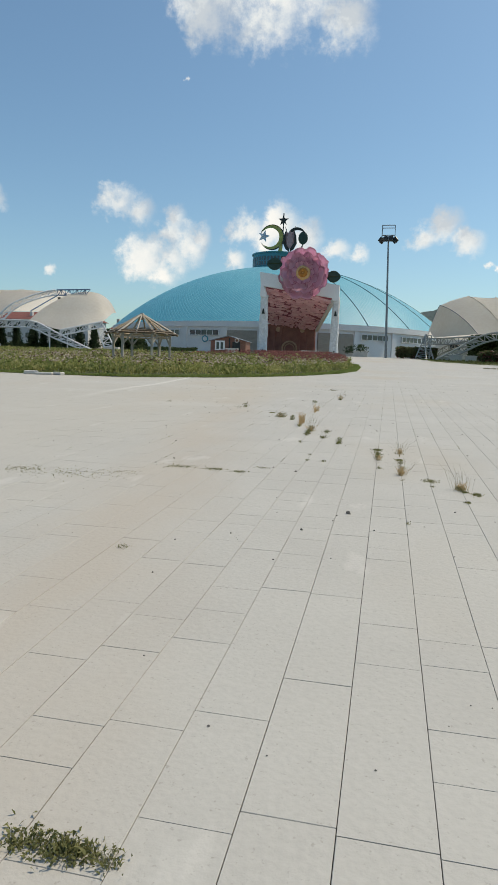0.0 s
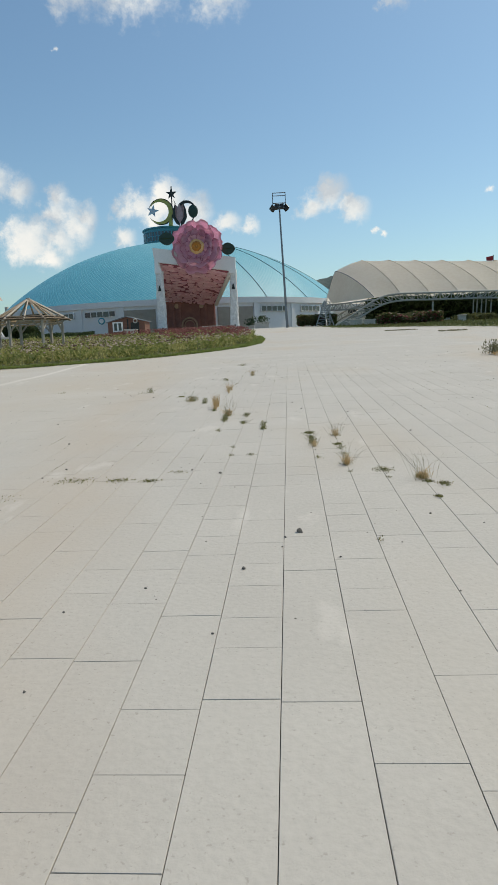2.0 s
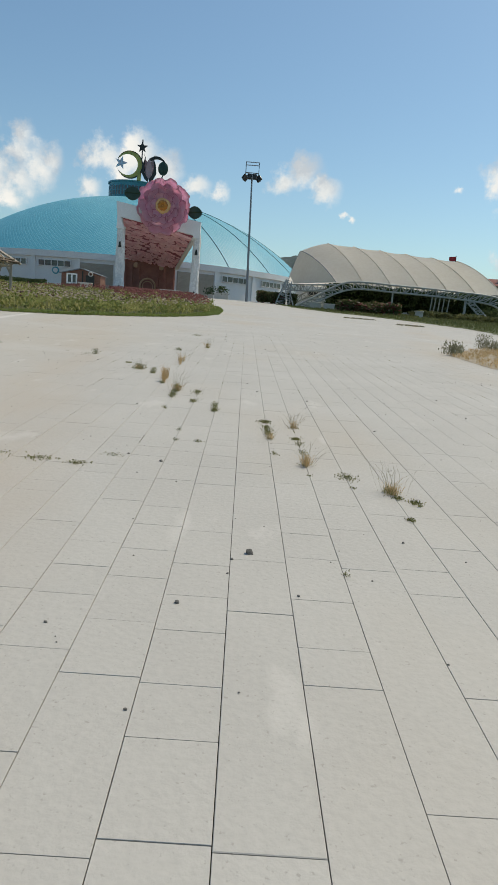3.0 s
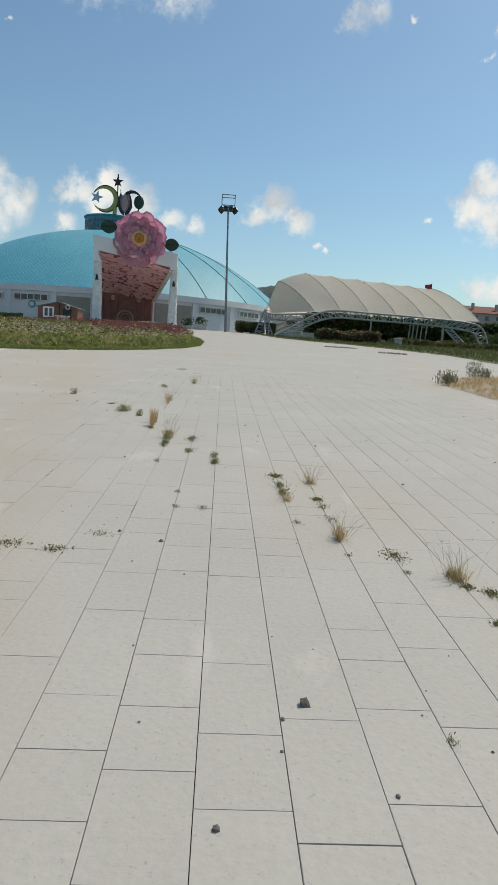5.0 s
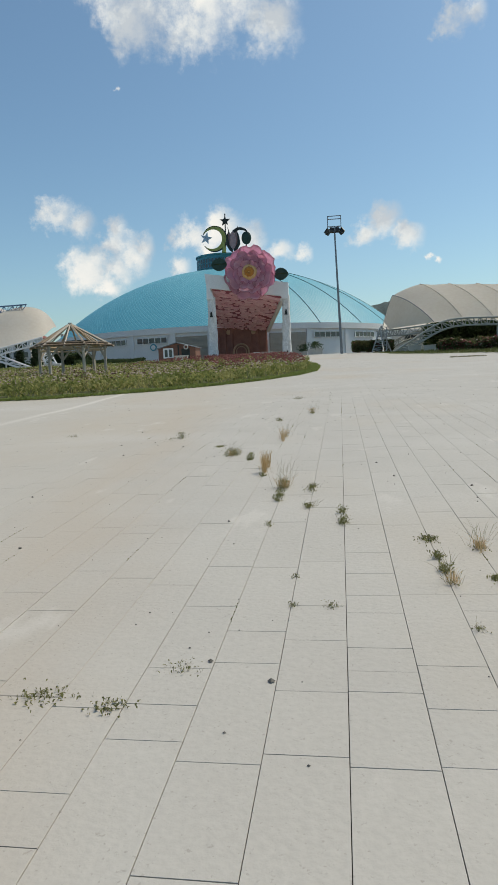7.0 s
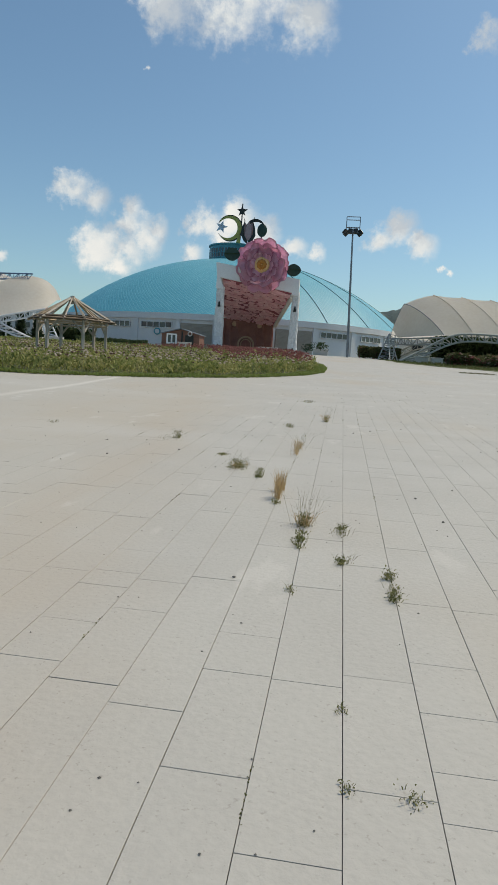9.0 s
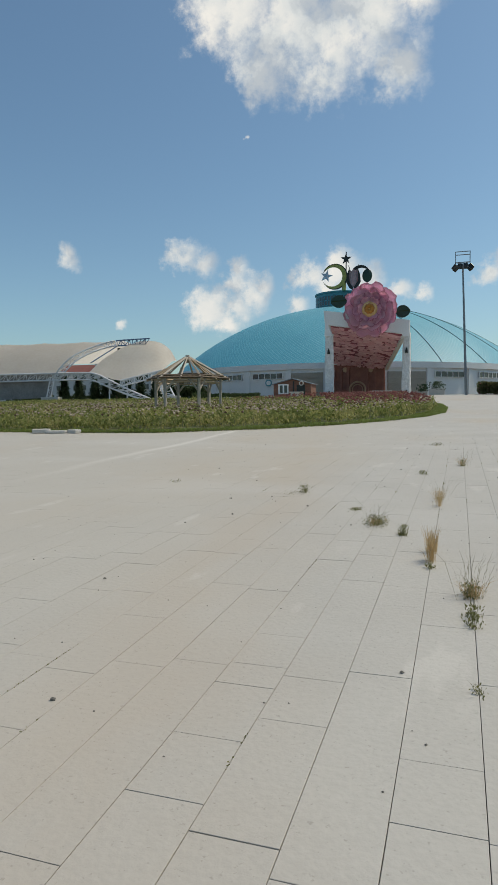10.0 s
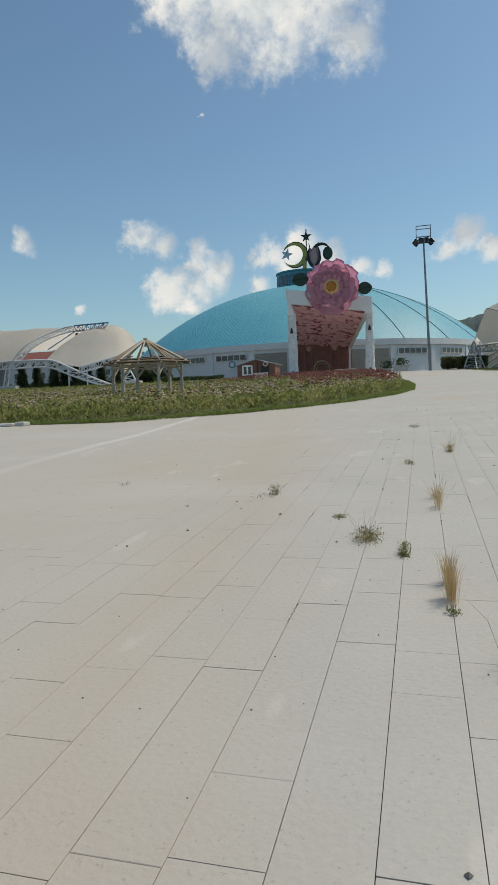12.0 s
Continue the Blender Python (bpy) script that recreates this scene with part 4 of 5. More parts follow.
# long lattice girder along the plaza side: springs from the ground, runs under the eave, comes down again
topc = along(curve([(6.3, 94.5, 3.4), (9.3, 94.6, 5.2), (12.2, 94.7, 6.9), (14.8, 94.8, 7.5), (20, 94.9, 7.45), (28, 95, 7.3), (34.6, 95, 6.9), (36.3, 95, 5.4), (36.8, 95, 3.6)], 5), 42)
lowc = along(curve([(7.6, 94.5, 3.4), (9.9, 94.6, 4.6), (12.6, 94.7, 6.0), (15.2, 94.8, 6.55), (20, 94.9, 6.5), (28, 95, 6.35), (33.8, 95, 5.9), (35.2, 95, 4.9), (35.6, 95, 3.6)], 5), 42)
part("girder", lattice(bmesh.new(), topc, lowc, 0.13, 0.07), GIRDERSHADE, tent)
topb = along(curve([(6.5, 115.5, 4.2), (10, 115.8, 6.6), (16, 116, 7.5), (30, 116, 7.3), (37, 116, 6.6), (39, 116, 4.2)], 5), 34)
part("girder", lattice(bmesh.new(), topb, [p - Vector((0, 0, 0.9)) for p in topb], 0.12, 0.06), GIRDERSHADE, tent)
part("end_girder", lattice(bmesh.new(), along([(5.3, 112, 7.3), (8.4, 101, 6.9), (11.8, 95, 6.9)], 14), along([(5.5, 112, 6.5), (8.6, 101, 6.0), (11.8, 95, 6.1)], 14), 0.11, 0.06), GIRDERSHADE, tent)
# pylon at the open end, and the props
part("pylon", lattice(bmesh.new(), along([(3.9, 101, 3.6), (5.4, 104, 7.5)], 8), along([(6.0, 101, 3.6), (6.3, 104, 7.4)], 8), 0.09, 0.05), GIRDERSHADE, tent)
part("pylon", lattice(bmesh.new(), along([(6.6, 100, 3.6), (5.5, 104, 7.6)], 6), along([(5.4, 98, 3.6), (5.3, 103, 7.2)], 6), 0.08, 0.045), GIRDERSHADE, tent)
part("raking_strut", lattice(bmesh.new(), along([(31.2, 95, 6.1), (34.2, 95, 3.4)], 8), along([(30.4, 95, 5.9), (33.2, 95, 3.4)], 8), 0.11, 0.06), GIRDERSHADE, tent)
for x, r in ((19.9, 0.12), (25.5, 0.09), (26.0, 0.09), (26.6, 0.09), (27.2, 0.09), (27.9, 0.09), (30.2, 0.17)):
    part("prop", pipe(bmesh.new(), (x, 95.2 + (0.6 if r < 0.1 else 0), 3.4), (x, 95.2, 6.6), r), GIRDERSHADE, tent)
# white annex of the hall behind the open end, reduced to a small box
cabin = thing("hall_annex", (11.5, 118, 4.2), "white windowed annex of the hall behind the tent's open end", "cabin")
part("body", box(bmesh.new(), 8.0, 13.6, 117, 120, 3.8, 8.0, 0.05), RENDERED, cabin)
part("window", box(bmesh.new(), 10.2, 11.9, 116.9, 117.05, 5.8, 6.7), GLASS, cabin)
flag = thing("flag", (30.5, 104.8, 12.2), "small red flag on the tent's ridge", "flag")
part("flag_pole", pipe(bmesh.new(), (31.0, 104.8, 12.0), (31.0, 104.8, 13.2), 0.05), DARKMETAL, flag)
part("cloth", plate([(0, 0), (-0.5, -0.05), (-1.0, 0.03), (-1.05, 0.55), (-0.5, 0.62), (0, 0.7)], 0.03, (31.0, 104.8, 12.4)), FLAGRED, flag)

# the other tent, half uncovered
old = thing("torn_tent", (-64, 118, 4.1), "white membrane tent with one bay stripped to its trusses", "tent", "membrane tents")
membrane("membrane", 0.0, 4, 0.18, old, (-100, -71.5, 110, 9.3, 9.15), (-100, -63.5, 120, 16.2, 15.7), (-100, -61, 129, 12.3, 12.3), 8, 20)
# saddle of cloth at the open end
sv, sf = [], []
SA = [(-65.2, 110.2, 9.1), (-63.5, 112.5, 11.6), (-61.0, 115.5, 14.0), (-59, 118, 15.2)]
SB = [(-61.9, 110.0, 8.2), (-60.4, 113, 10.8), (-58.2, 116, 13.9), (-57.2, 119, 15.35)]
SC = [(-58.6, 110.0, 7.45), (-57.0, 113, 10.4), (-55.6, 116.5, 13.6), (-55.4, 120, 14.9)]
SD = [(-55.0, 111.0, 8.35), (-54.2, 113.5, 10.3), (-53.6, 117, 12.8), (-54.0, 121, 13.6)]
SE = [(-51.3, 112.0, 9.25), (-51.6, 114, 9.9), (-52.2, 118, 11.2), (-53.2, 122, 11.6)]
lines = [curve(q, 5) for q in (SA, SB, SC, SD, SE)]
cols = [curve([ln[k] for ln in lines], 5) for k in range(len(lines[0]))]
for c in cols:
    sv += c
nc = len(cols[0])
for i in range(len(cols) - 1):
    for j in range(nc - 1):
        a = i * nc + j
        sf.append((a, a + 1, a + nc + 1, a + nc))
rawpart("end_membrane", sv, sf, FABRIC, old, "cream cloth saddle at the open end", shade=True)
arc1 = curve([(-72.4, 109.8, 8.3), (-71.4, 110, 9.8), (-69.6, 111, 11.9), (-67.2, 113, 13.6), (-64.4, 115, 14.9), (-62.6, 116, 15.3)], 5)
arc2 = curve([(-70.9, 110, 8.3), (-70.1, 110.2, 9.5), (-68.6, 111.2, 11.3), (-66.5, 113, 12.9), (-64.2, 115, 14.0), (-62.4, 116, 14.4)], 5)
part("bare_arch", lattice(bmesh.new(), arc1[::2], arc2[::2], 0.15, 0.075), STEEL, old)
part("ridge_girder", lattice(bmesh.new(), along([(-62.8, 116, 15.3), (-56.6, 117.5, 15.6)], 9), along([(-62.4, 116, 14.3), (-57.6, 117.5, 14.5)], 9), 0.13, 0.07), BLUESTEEL, old)
part("purlin", pipe(bmesh.new(), (-62.6, 116, 14.3), (-66, 112, 10.9), 0.1), BLUESTEEL, old)
t1 = along(curve([(-100, 109.8, 9.1), (-74, 109.8, 9.05), (-66.5, 109.8, 9.0), (-63.5, 109.8, 8.7), (-60.5, 109.8, 7.4), (-56, 109.8, 5.4), (-52.2, 109.8, 3.9)], 6), 44)
t2 = along(curve([(-100, 109.8, 7.8), (-74, 109.8, 7.75), (-66.5, 109.8, 7.75), (-63.8, 109.8, 7.45), (-61.0, 109.8, 6.3), (-57.2, 109.8, 4.9), (-54.2, 109.8, 3.9)], 6), 44)
part("girder", lattice(bmesh.new(), t1, t2, 0.15, 0.07), STEEL, old)
part("end_girder", lattice(bmesh.new(), along([(-58.6, 109.7, 7.4), (-51.4, 111.9, 9.2)], 10), along([(-58.6, 109.7, 6.4), (-51.4, 111.9, 8.2)], 10), 0.14, 0.07), STEEL, old)
part("pylon", lattice(bmesh.new(), along([(-51.3, 112, 8.6), (-48.6, 111.5, 4.0)], 7), along([(-52.4, 112, 7.6), (-50.6, 111.5, 4.0)], 7), 0.15, 0.08), STEEL, old)
part("pylon", lattice(bmesh.new(), along([(-73.2, 109.8, 8.3), (-74.2, 109.8, 4.3)], 6), along([(-72.4, 109.8, 8.0), (-73.3, 109.8, 4.3)], 6), 0.12, 0.06), STEEL, old)
part("foot_block", box(bmesh.new(), -75.0, -71.2, 109.2, 110.4, 3.9, 4.7, 0.06), CONCRETE, old)
part("foot_block", box(bmesh.new(), -51.0, -48.0, 111, 112.2, 3.7, 4.6, 0.06), CONCRETE, old)
for x in (-61.2, -57.6):
    part("prop", pipe(bmesh.new(), (x, 110.4, 3.9), (x, 110.4, 7.0), 0.12), STEEL, old)
bm = bmesh.new()
pipe(bm, (-62.3, 116, 13.9), (-62.3, 116, 13.4), 0.28, 0.28, 8)
part("lamp", bm, DARKMETAL, old)
rawpart("side_screen", [(-100, 110.6, 4.0), (-73.5, 110.6, 4.6), (-73.5, 110.6, 8.9), (-100, 110.6, 9.0), (-100, 110.75, 4.0), (-73.5, 110.75, 4.6), (-73.5, 110.75, 8.9), (-100, 110.75, 9.0)],
        [(0, 1, 2, 3), (7, 6, 5, 4), (1, 5, 6, 2), (2, 6, 7, 3)], GREYFABRIC, old, "grey side screen")

# ---------- wooden gazebo ----------
GX, GY = -16.4, 43.2
GZ = ground(GX, GY)
gaz = thing("gazebo", (GX, GY, GZ), "weathered open-roofed wooden gazebo in the flower bed", "gazebo")
H, RP, RE = 2.24, 1.92, 2.48
for k in range(6):
    a = radians(60 * k + 12)
    p = Vector((GX + RP * math.cos(a), GY + RP * math.sin(a), GZ))
    part("post", box(bmesh.new(), -0.075, 0.075, -0.075, 0.075, -0.1, H, 0.012, Matrix.Translation(p) @ Matrix.Rotation(a, 4, "Z")), TIMBER, gaz)
    q = Vector((GX + RP * math.cos(a + radians(60)), GY + RP * math.sin(a + radians(60)), GZ))
    d = (q - p).normalized()
    bm = bmesh.new()
    pipe(bm, p + Vector((0, 0, H)), q + Vector((0, 0, H)), 0.10, None, 4)
    part("beam", bm, RAFTER, gaz)
    bm = bmesh.new()
    pipe(bm, p + Vector((0, 0, H - 0.26)) + d * 0.05, q + Vector((0, 0, H - 0.26)) - d * 0.05, 0.05, None, 4)
    part("rail", bm, RAFTER, gaz)
    for s, e in ((p, d), (q, -d)):
        bm = bmesh.new()
        pipe(bm, s + Vector((0, 0, H - 0.8)), s + e * 0.6 + Vector((0, 0, H - 0.05)), 0.06, None, 4)
        part("brace", bm, TIMBER, gaz)
    hubp = Vector((GX, GY, GZ + 3.46))
    for off in (0, 30):
        b = a + radians(off)
        rr = RE if off == 0 else RE * 0.88
        bm = bmesh.new()
        pipe(bm, Vector((GX + rr * math.cos(b), GY + rr * math.sin(b), GZ + H - 0.12)), hubp + Vector((0.12 * math.cos(b), 0.12 * math.sin(b), 0)), 0.075 if off == 0 else 0.05, None, 4)
        part("rafter", bm, RAFTER if k % 2 else TIMBER, gaz)
    for fr in (0.98, 0.86):
        z = GZ + H - 0.05 + (1 - fr) * 1.18
        bm = bmesh.new()
        pipe(bm, Vector((GX + RE * fr * math.cos(a), GY + RE * fr * math.sin(a), z)), Vector((GX + RE * fr * math.cos(a + radians(60)), GY + RE * fr * math.sin(a + radians(60)), z)), 0.055, None, 4)
        part("batten", bm, BARK, gaz)
bm = bmesh.new()
pipe(bm, (GX, GY, GZ + 3.14), (GX, GY, GZ + 3.6), 0.16, 0.12, 6)
part("hub", bm, TIMBER, gaz)
# remains of dark roof felt on two slopes
for k in (1,):
    a = radians(60 * k + 12)
    P = [Vector((GX + RE * fr * math.cos(a + w), GY + RE * fr * math.sin(a + w), GZ + H + (1 - fr) * 1.18 + 0.05)) for fr, w in ((1.03, 0.04), (1.03, 1.0), (0.72, 1.0), (0.7, 0.05))]
    rawpart("roof_felt", P + [p + Vector((0, 0, 0.03)) for p in P], [(3, 2, 1, 0), (4, 5, 6, 7), (0, 1, 5, 4), (1, 2, 6, 5), (2, 3, 7, 6), (3, 0, 4, 7)], DARKMETAL, gaz, "dark remnant of roofing felt")

# ---------- garden shed by the porch ----------
shed = thing("garden_shed", (-25.7, 105.5, 3.9), "brown wooden shed with a white window beside the porch", "shed")
SX0, SX1, SY0, SY1, SZ = -28.6, -22.7, 104.0, 107.5, 3.8
for k in range(8):
    z = SZ + k * 0.26
    part("board", box(bmesh.new(), SX0, SX1, SY0 - 0.012 * (k % 2), SY1, z, z + 0.255, 0.01), SHEDWOOD, shed)
gab = plate([(SX0 + 0.02, 0), (SX1 - 0.02, 0), (-25.6, 0.72)], 3.4, (0, 105.75, SZ + 2.08))
part("gable", gab, SHEDWOOD, shed)
for xa, za, xb, zb in ((SX0 - 0.25, SZ + 2.0, -25.6, SZ + 2.85), (-25.6, SZ + 2.85, SX1 + 0.25, SZ + 2.0)):
    q = [(xa, SY0 - 0.3, za), (xb, SY0 - 0.3, zb), (xb, SY1 + 0.3, zb), (xa, SY1 + 0.3, za)]
    rawpart("roof", [Vector(p) for p in q] + [Vector(p) + Vector((0, 0, 0.1)) for p in q], [(3, 2, 1, 0), (4, 5, 6, 7), (0, 1, 5, 4), (1, 2, 6, 5), (2, 3, 7, 6), (3, 0, 4, 7)], GALV, shed)
part("corner_post", box(bmesh.new(), -25.5, -25.3, SY0 - 0.08, SY0, SZ, SZ + 2.5), DARKMETAL, shed)
win = part("window", box(bmesh.new(), -27.65, -26.35, SY0 - 0.06, SY0 + 0.02, SZ + 0.75, SZ + 1.95), GLASS, shed)
bm = bmesh.new()
for x in (-27.7, -27.0, -26.3):
    box(bm, x - 0.11, x + 0.11, SY0 - 0.12, SY0 - 0.02, SZ + 0.65, SZ + 2.05)
for z in (SZ + 0.65, SZ + 2.0):
    box(bm, -27.8, -26.2, SY0 - 0.11, SY0 - 0.025, z - 0.1, z + 0.1)
part("window_frame", bm, WHITEPVC, win, "white plastic window frame")
# no opening is cut: a dark panel carries the doorway's inner shade
part("door", box(bmesh.new(), -24.9, -23.6, SY0 - 0.07, SY0, SZ + 0.05, SZ + 1.95), DARKMETAL, shed, "dark panel standing for the shade inside an open doorway")
part("satellite_dish", ring(0.3, 0.08, (-24.1, SY0 - 0.4, SZ + 2.15), 14), CONCRETE, shed)


def planter(x, y, w, d, h):
    z = ground(x, y)
    p = thing("planter", (x, y, z), "pale concrete planter trough before the hall", "planter", "planters")
    bm = bmesh.new()
    for a, b, c, e in ((-w / 2, w / 2, -d / 2, -d / 2 + 0.1), (-w / 2, w / 2, d / 2 - 0.1, d / 2), (-w / 2, -w / 2 + 0.1, -d / 2 + 0.1, d / 2 - 0.1), (w / 2 - 0.1, w / 2, -d / 2 + 0.1, d / 2 - 0.1)):
        box(bm, x + a, x + b, y + c, y + e, z - 0.1, z + h, 0.015)
    box(bm, x - w / 2 + 0.1, x + w / 2 - 0.1, y - d / 2 + 0.1, y + d / 2 - 0.1, z - 0.1, z + h - 0.15)
    part("trough", bm, CONCRETE, p)
    bm = bmesh.new()
    box(bm, x - w / 2 - 0.08, x + w / 2 + 0.08, y - d / 2 - 0.08, y + d / 2 + 0.08, z + h, z + h + 0.12, 0.02)
    part("rim", bm, CONCRETE, p)
    return p


planter(-24.7, 103.0, 1.9, 0.9, 0.75)
planter(-13.9, 119, 3.3, 1.0, 0.75)
planter(-4.6, 112, 2.3, 1.1, 0.85)
planter(-7.4, 126, 1.6, 1.0, 0.7)
planter(9.0, 93.0, 1.6, 0.8, 0.7)
planter(10.8, 92.0, 1.4, 0.8, 0.65)
planter(22.0, 88.0, 0.9, 0.7, 0.7)

# flat loose kerb stones at the bed's edge
for i, (x, y, w, d, a) in enumerate(((-15.6, 29.1, 0.8, 0.3, 12), (-14.9, 29.2, 0.5, 0.3, -20), (-16.3, 29.15, 0.65, 0.32, 30))):
    z = ground(x, y)
    bm = box(bmesh.new(), -w / 2, w / 2, -d / 2, d / 2, -0.01, 0.11 + 0.03 * i, 0.03, Matrix.Rotation(radians(a), 4, "Z"))
    k = part("kerb_stone", bm, CONCRETE)
    k.location = (x, y, z)
    tagged(k, "loose pale kerb stone lying at the flower bed", "stone", "kerb stones")

# ---------- buildings far off ----------
def house(x0, x1, y0, y1, h, floors, bays, wall, label, roof=True):
    z = ground((x0 + x1) / 2, y0)
    hs = thing("house", ((x0 + x1) / 2, (y0 + y1) / 2, z), label, "house", "town houses")
    part("wall", box(bmesh.new(), x0, x1, y0, y1, z - 1, z + h), wall, hs)
    if roof:
        v = [(x0 - 0.7, y0 - 0.7, z + h), (x1 + 0.7, y0 - 0.7, z + h), (x1 + 0.7, y1 + 0.7, z + h), (x0 - 0.7, y1 + 0.7, z + h), (x0 + 3, (y0 + y1) / 2, z + h + 2.6), (x1 - 3, (y0 + y1) / 2, z + h + 2.6)]
        r = rawpart("roof", v, [(0, 1, 5, 4), (1, 2, 5), (2, 3, 4, 5), (3, 0, 4), (3, 2, 1, 0)], ROOFTILE, hs)
        for k in range(3):
            x = x0 + (x1 - x0) * (0.2 + 0.3 * k)
            part("chimney", box(bmesh.new(), x - 0.4, x + 0.4, y0 + 2, y0 + 2.8, z + h, z + h + 3.2), wall, r)
    for fl in range(floors):
        for b in range(bays):
            x = x0 + (x1 - x0) * (b + 0.5) / bays
            zz = z + 1.0 + fl * (h / floors)
            w = part("window", box(bmesh.new(), x - 0.6, x + 0.6, y0 - 0.08, y0 + 0.2, zz, zz + 1.4), GLASS, hs)
            part("sill", box(bmesh.new(), x - 0.75, x + 0.75, y0 - 0.25, y0, zz - 0.12, zz), CONCRETE, w)
    return hs


house(74, 100, 210, 222, 13.0, 4, 7, FACADE2, "apartment block with red tiled roof beyond the tent")
house(101, 118, 200, 215, 15.0, 5, 5, FACADE2, "tall apartment block beyond the tent")
house(-122, -84, 172, 184, 9.4, 3, 13, FACADE, "pale three-storey building with red roof behind the trees")
house(-150, -122, 178, 190, 10.0, 3, 8, FACADE, "pale three-storey building behind the torn tent")
house(-84, -78, 188, 196, 8.0, 3, 2, FACADE2, "narrow house with red roof between tent and hall")

# ---------- trees and shrubs ----------
def conifer(x, y, h, seed):
    r = np.random.default_rng(seed)
    z = ground(x, y)
    t = thing("conifer", (x, y, z), "dark green spruce behind the torn tent", "tree", "spruces")
    part("trunk", pipe(bmesh.new(), (x, y, z - 0.1), (x, y, z + h * 0.9), 0.14, 0.03, 6), BARK, t)
    n = 420
    zz = r.uniform(0.06, 1, n) ** 0.9
    rad = (1 - zz) * h * 0.26 * r.uniform(0.35, 1.1, n) + 0.05
    a = r.uniform(0, 6.28, n)
    p = np.stack([x + rad * np.cos(a), y + rad * np.sin(a), z + zz * h], 1)
    v, f = blades(r, p, 0.75, 1.4, 0.13, 3, 1.2)
    rawpart("crown", v.tolist(), f.tolist(), CONIFER, t)


k = 0
for x, y, h in ((-79, 128, 4.6), (-76.4, 130, 4.4), (-74.2, 127, 3.4), (-72.0, 127, 3.2), (-69.8, 128, 5.2), (-66.6, 127, 3.6), (-64.2, 128, 4.6), (-60.8, 128, 4.6), (-58.6, 130, 4.2), (-82, 127, 5.2), (-56.5, 131, 3.6)):
    conifer(x, y, h, 100 + k)
    k += 1


def leaf_cloud(rng, n, x0, x1, y0, y1, h0, h1, size):
    """Clumped foliage of a hedge."""
    x, y = rng.uniform(x0, x1, n), rng.uniform(y0, y1, n)
    top = np.array([h0 + (h1 - h0) * (0.5 + 0.5 * noise.noise((a * 0.45, b * 0.3, 2.0)) + 0.25 * noise.noise((a * 1.7, b, 5.0))) for a, b in zip(x, y)])
    zz = np.array([ground(a, b) for a, b in zip(x, y)]) + top * rng.uniform(0, 1, n) ** 0.6
    return np.stack([x, y, zz], 1)


rng = np.random.default_rng(21)


def hedge(name, n, x0, x1, y0, y1, h0, h1, size, mat, label):
    p = leaf_cloud(rng, n, x0, x1, y0, y1, h0, h1, size)
    return stuff(name, blades(rng, p, size, 1.3, size * 0.28, 3, 0.9), mat, label, "hedge")


hedge("tree_belt", 14000, 13, 60, 108, 114, 2.6, 4.0, 0.9, SHRUB, "dark belt of trees behind the event tent")
hedge("tree_belt", 1500, -60, -52, 130, 136, 1.6, 3.2, 0.7, SHRUB, "dark trees between the tent and the hall")
hedge("tree_belt", 1500, -100, -62, 131, 134, 0.6, 1.5, 0.5, SHRUB, "low dark shrubs behind the torn tent")
hedge("tree_belt", 3600, 36, 80, 96, 110, 0.8, 2.4, 0.6, SHRUB, "scrub beyond the end of the event tent")
hedge("rose_hedge", 2600, 1.3, 7.2, 103, 107, 1.0, 2.0, 0.42, HEDGE, "flowering rose hedge beside the light mast")
hedge("rose_hedge", 2400, 11.2, 19.0, 85, 88, 0.5, 1.7, 0.36, HEDGE, "flowering rose hedge in front of the event tent")
hedge("low_hedge", 1400, -46, -34, 112, 115, 0.3, 0.9, 0.35, SHRUB, "low dark shrubs along the hall")
hedge("low_hedge", 1800, 22, 40, 88, 93, 0.3, 0.9, 0.4, HEDGE, "scrubby plants at the tent's foot")
for nm, n, bx, mat in (("hedge_blooms", 420, (1.3, 7.2, 103, 107, 1.1, 2.1), BLOOMRED), ("hedge_blooms", 1300, (11.2, 19.0, 85, 88, 0.6, 1.8), BLOOMRED), ("hedge_blooms", 260, (11.2, 19.0, 85, 88, 0.6, 1.8), BLOOMPALE)):
    p = leaf_cloud(rng, n, *bx, 0.3)
    stuff(nm, balls(rng, p, 0.14), mat, "blooms on the rose hedge", "flowers")


def small_shrub(x, y, h, mat, label):
    r = np.random.default_rng(int(abs(x * 31 + y * 7)))
    z = ground(x, y)
    s = thing("shrub", (x, y, z), label, "shrub")
    for kx in range(4):
        a = kx * 1.57 + x
        part("stem", pipe(bmesh.new(), (x, y, z), (x + 0.3 * h * math.cos(a), y + 0.3 * h * math.sin(a), z + h * 0.7), 0.05, 0.02, 5), BARK, s)
    p = np.stack([x + r.normal(0, 0.24 * h, 160), y + r.normal(0, 0.24 * h, 160), z + h * r.uniform(0.3, 1, 160)], 1)
    v, f = blades(r, p, 0.35, 1.2, 0.07, 3, 0.6)
    rawpart("foliage", v.tolist(), f.tolist(), mat, s)


small_shrub(-4.6, 112, 1.9, SHRUB, "sparse shrub growing in a planter trough")
small_shrub(-7.3, 126, 1.9, CONIFER, "small dark conical shrub by the shutter")

# ---------- the flower bed ----------
def scatter(rng, n, x0, x1, y0, y1, test):
    out = []
    while len(out) < n:
        x, y = rng.uniform(x0, x1), rng.uniform(y0, y1)
        if test(x, y):
            out.append((x, y, ground(x, y) + 0.01))
    return np.array(out)


def inset(x, y, d):
    return in_bed(x, y) and in_bed(x + d, y) and in_bed(x, y - d) and in_bed(x + d * 0.7, y - d * 0.7)


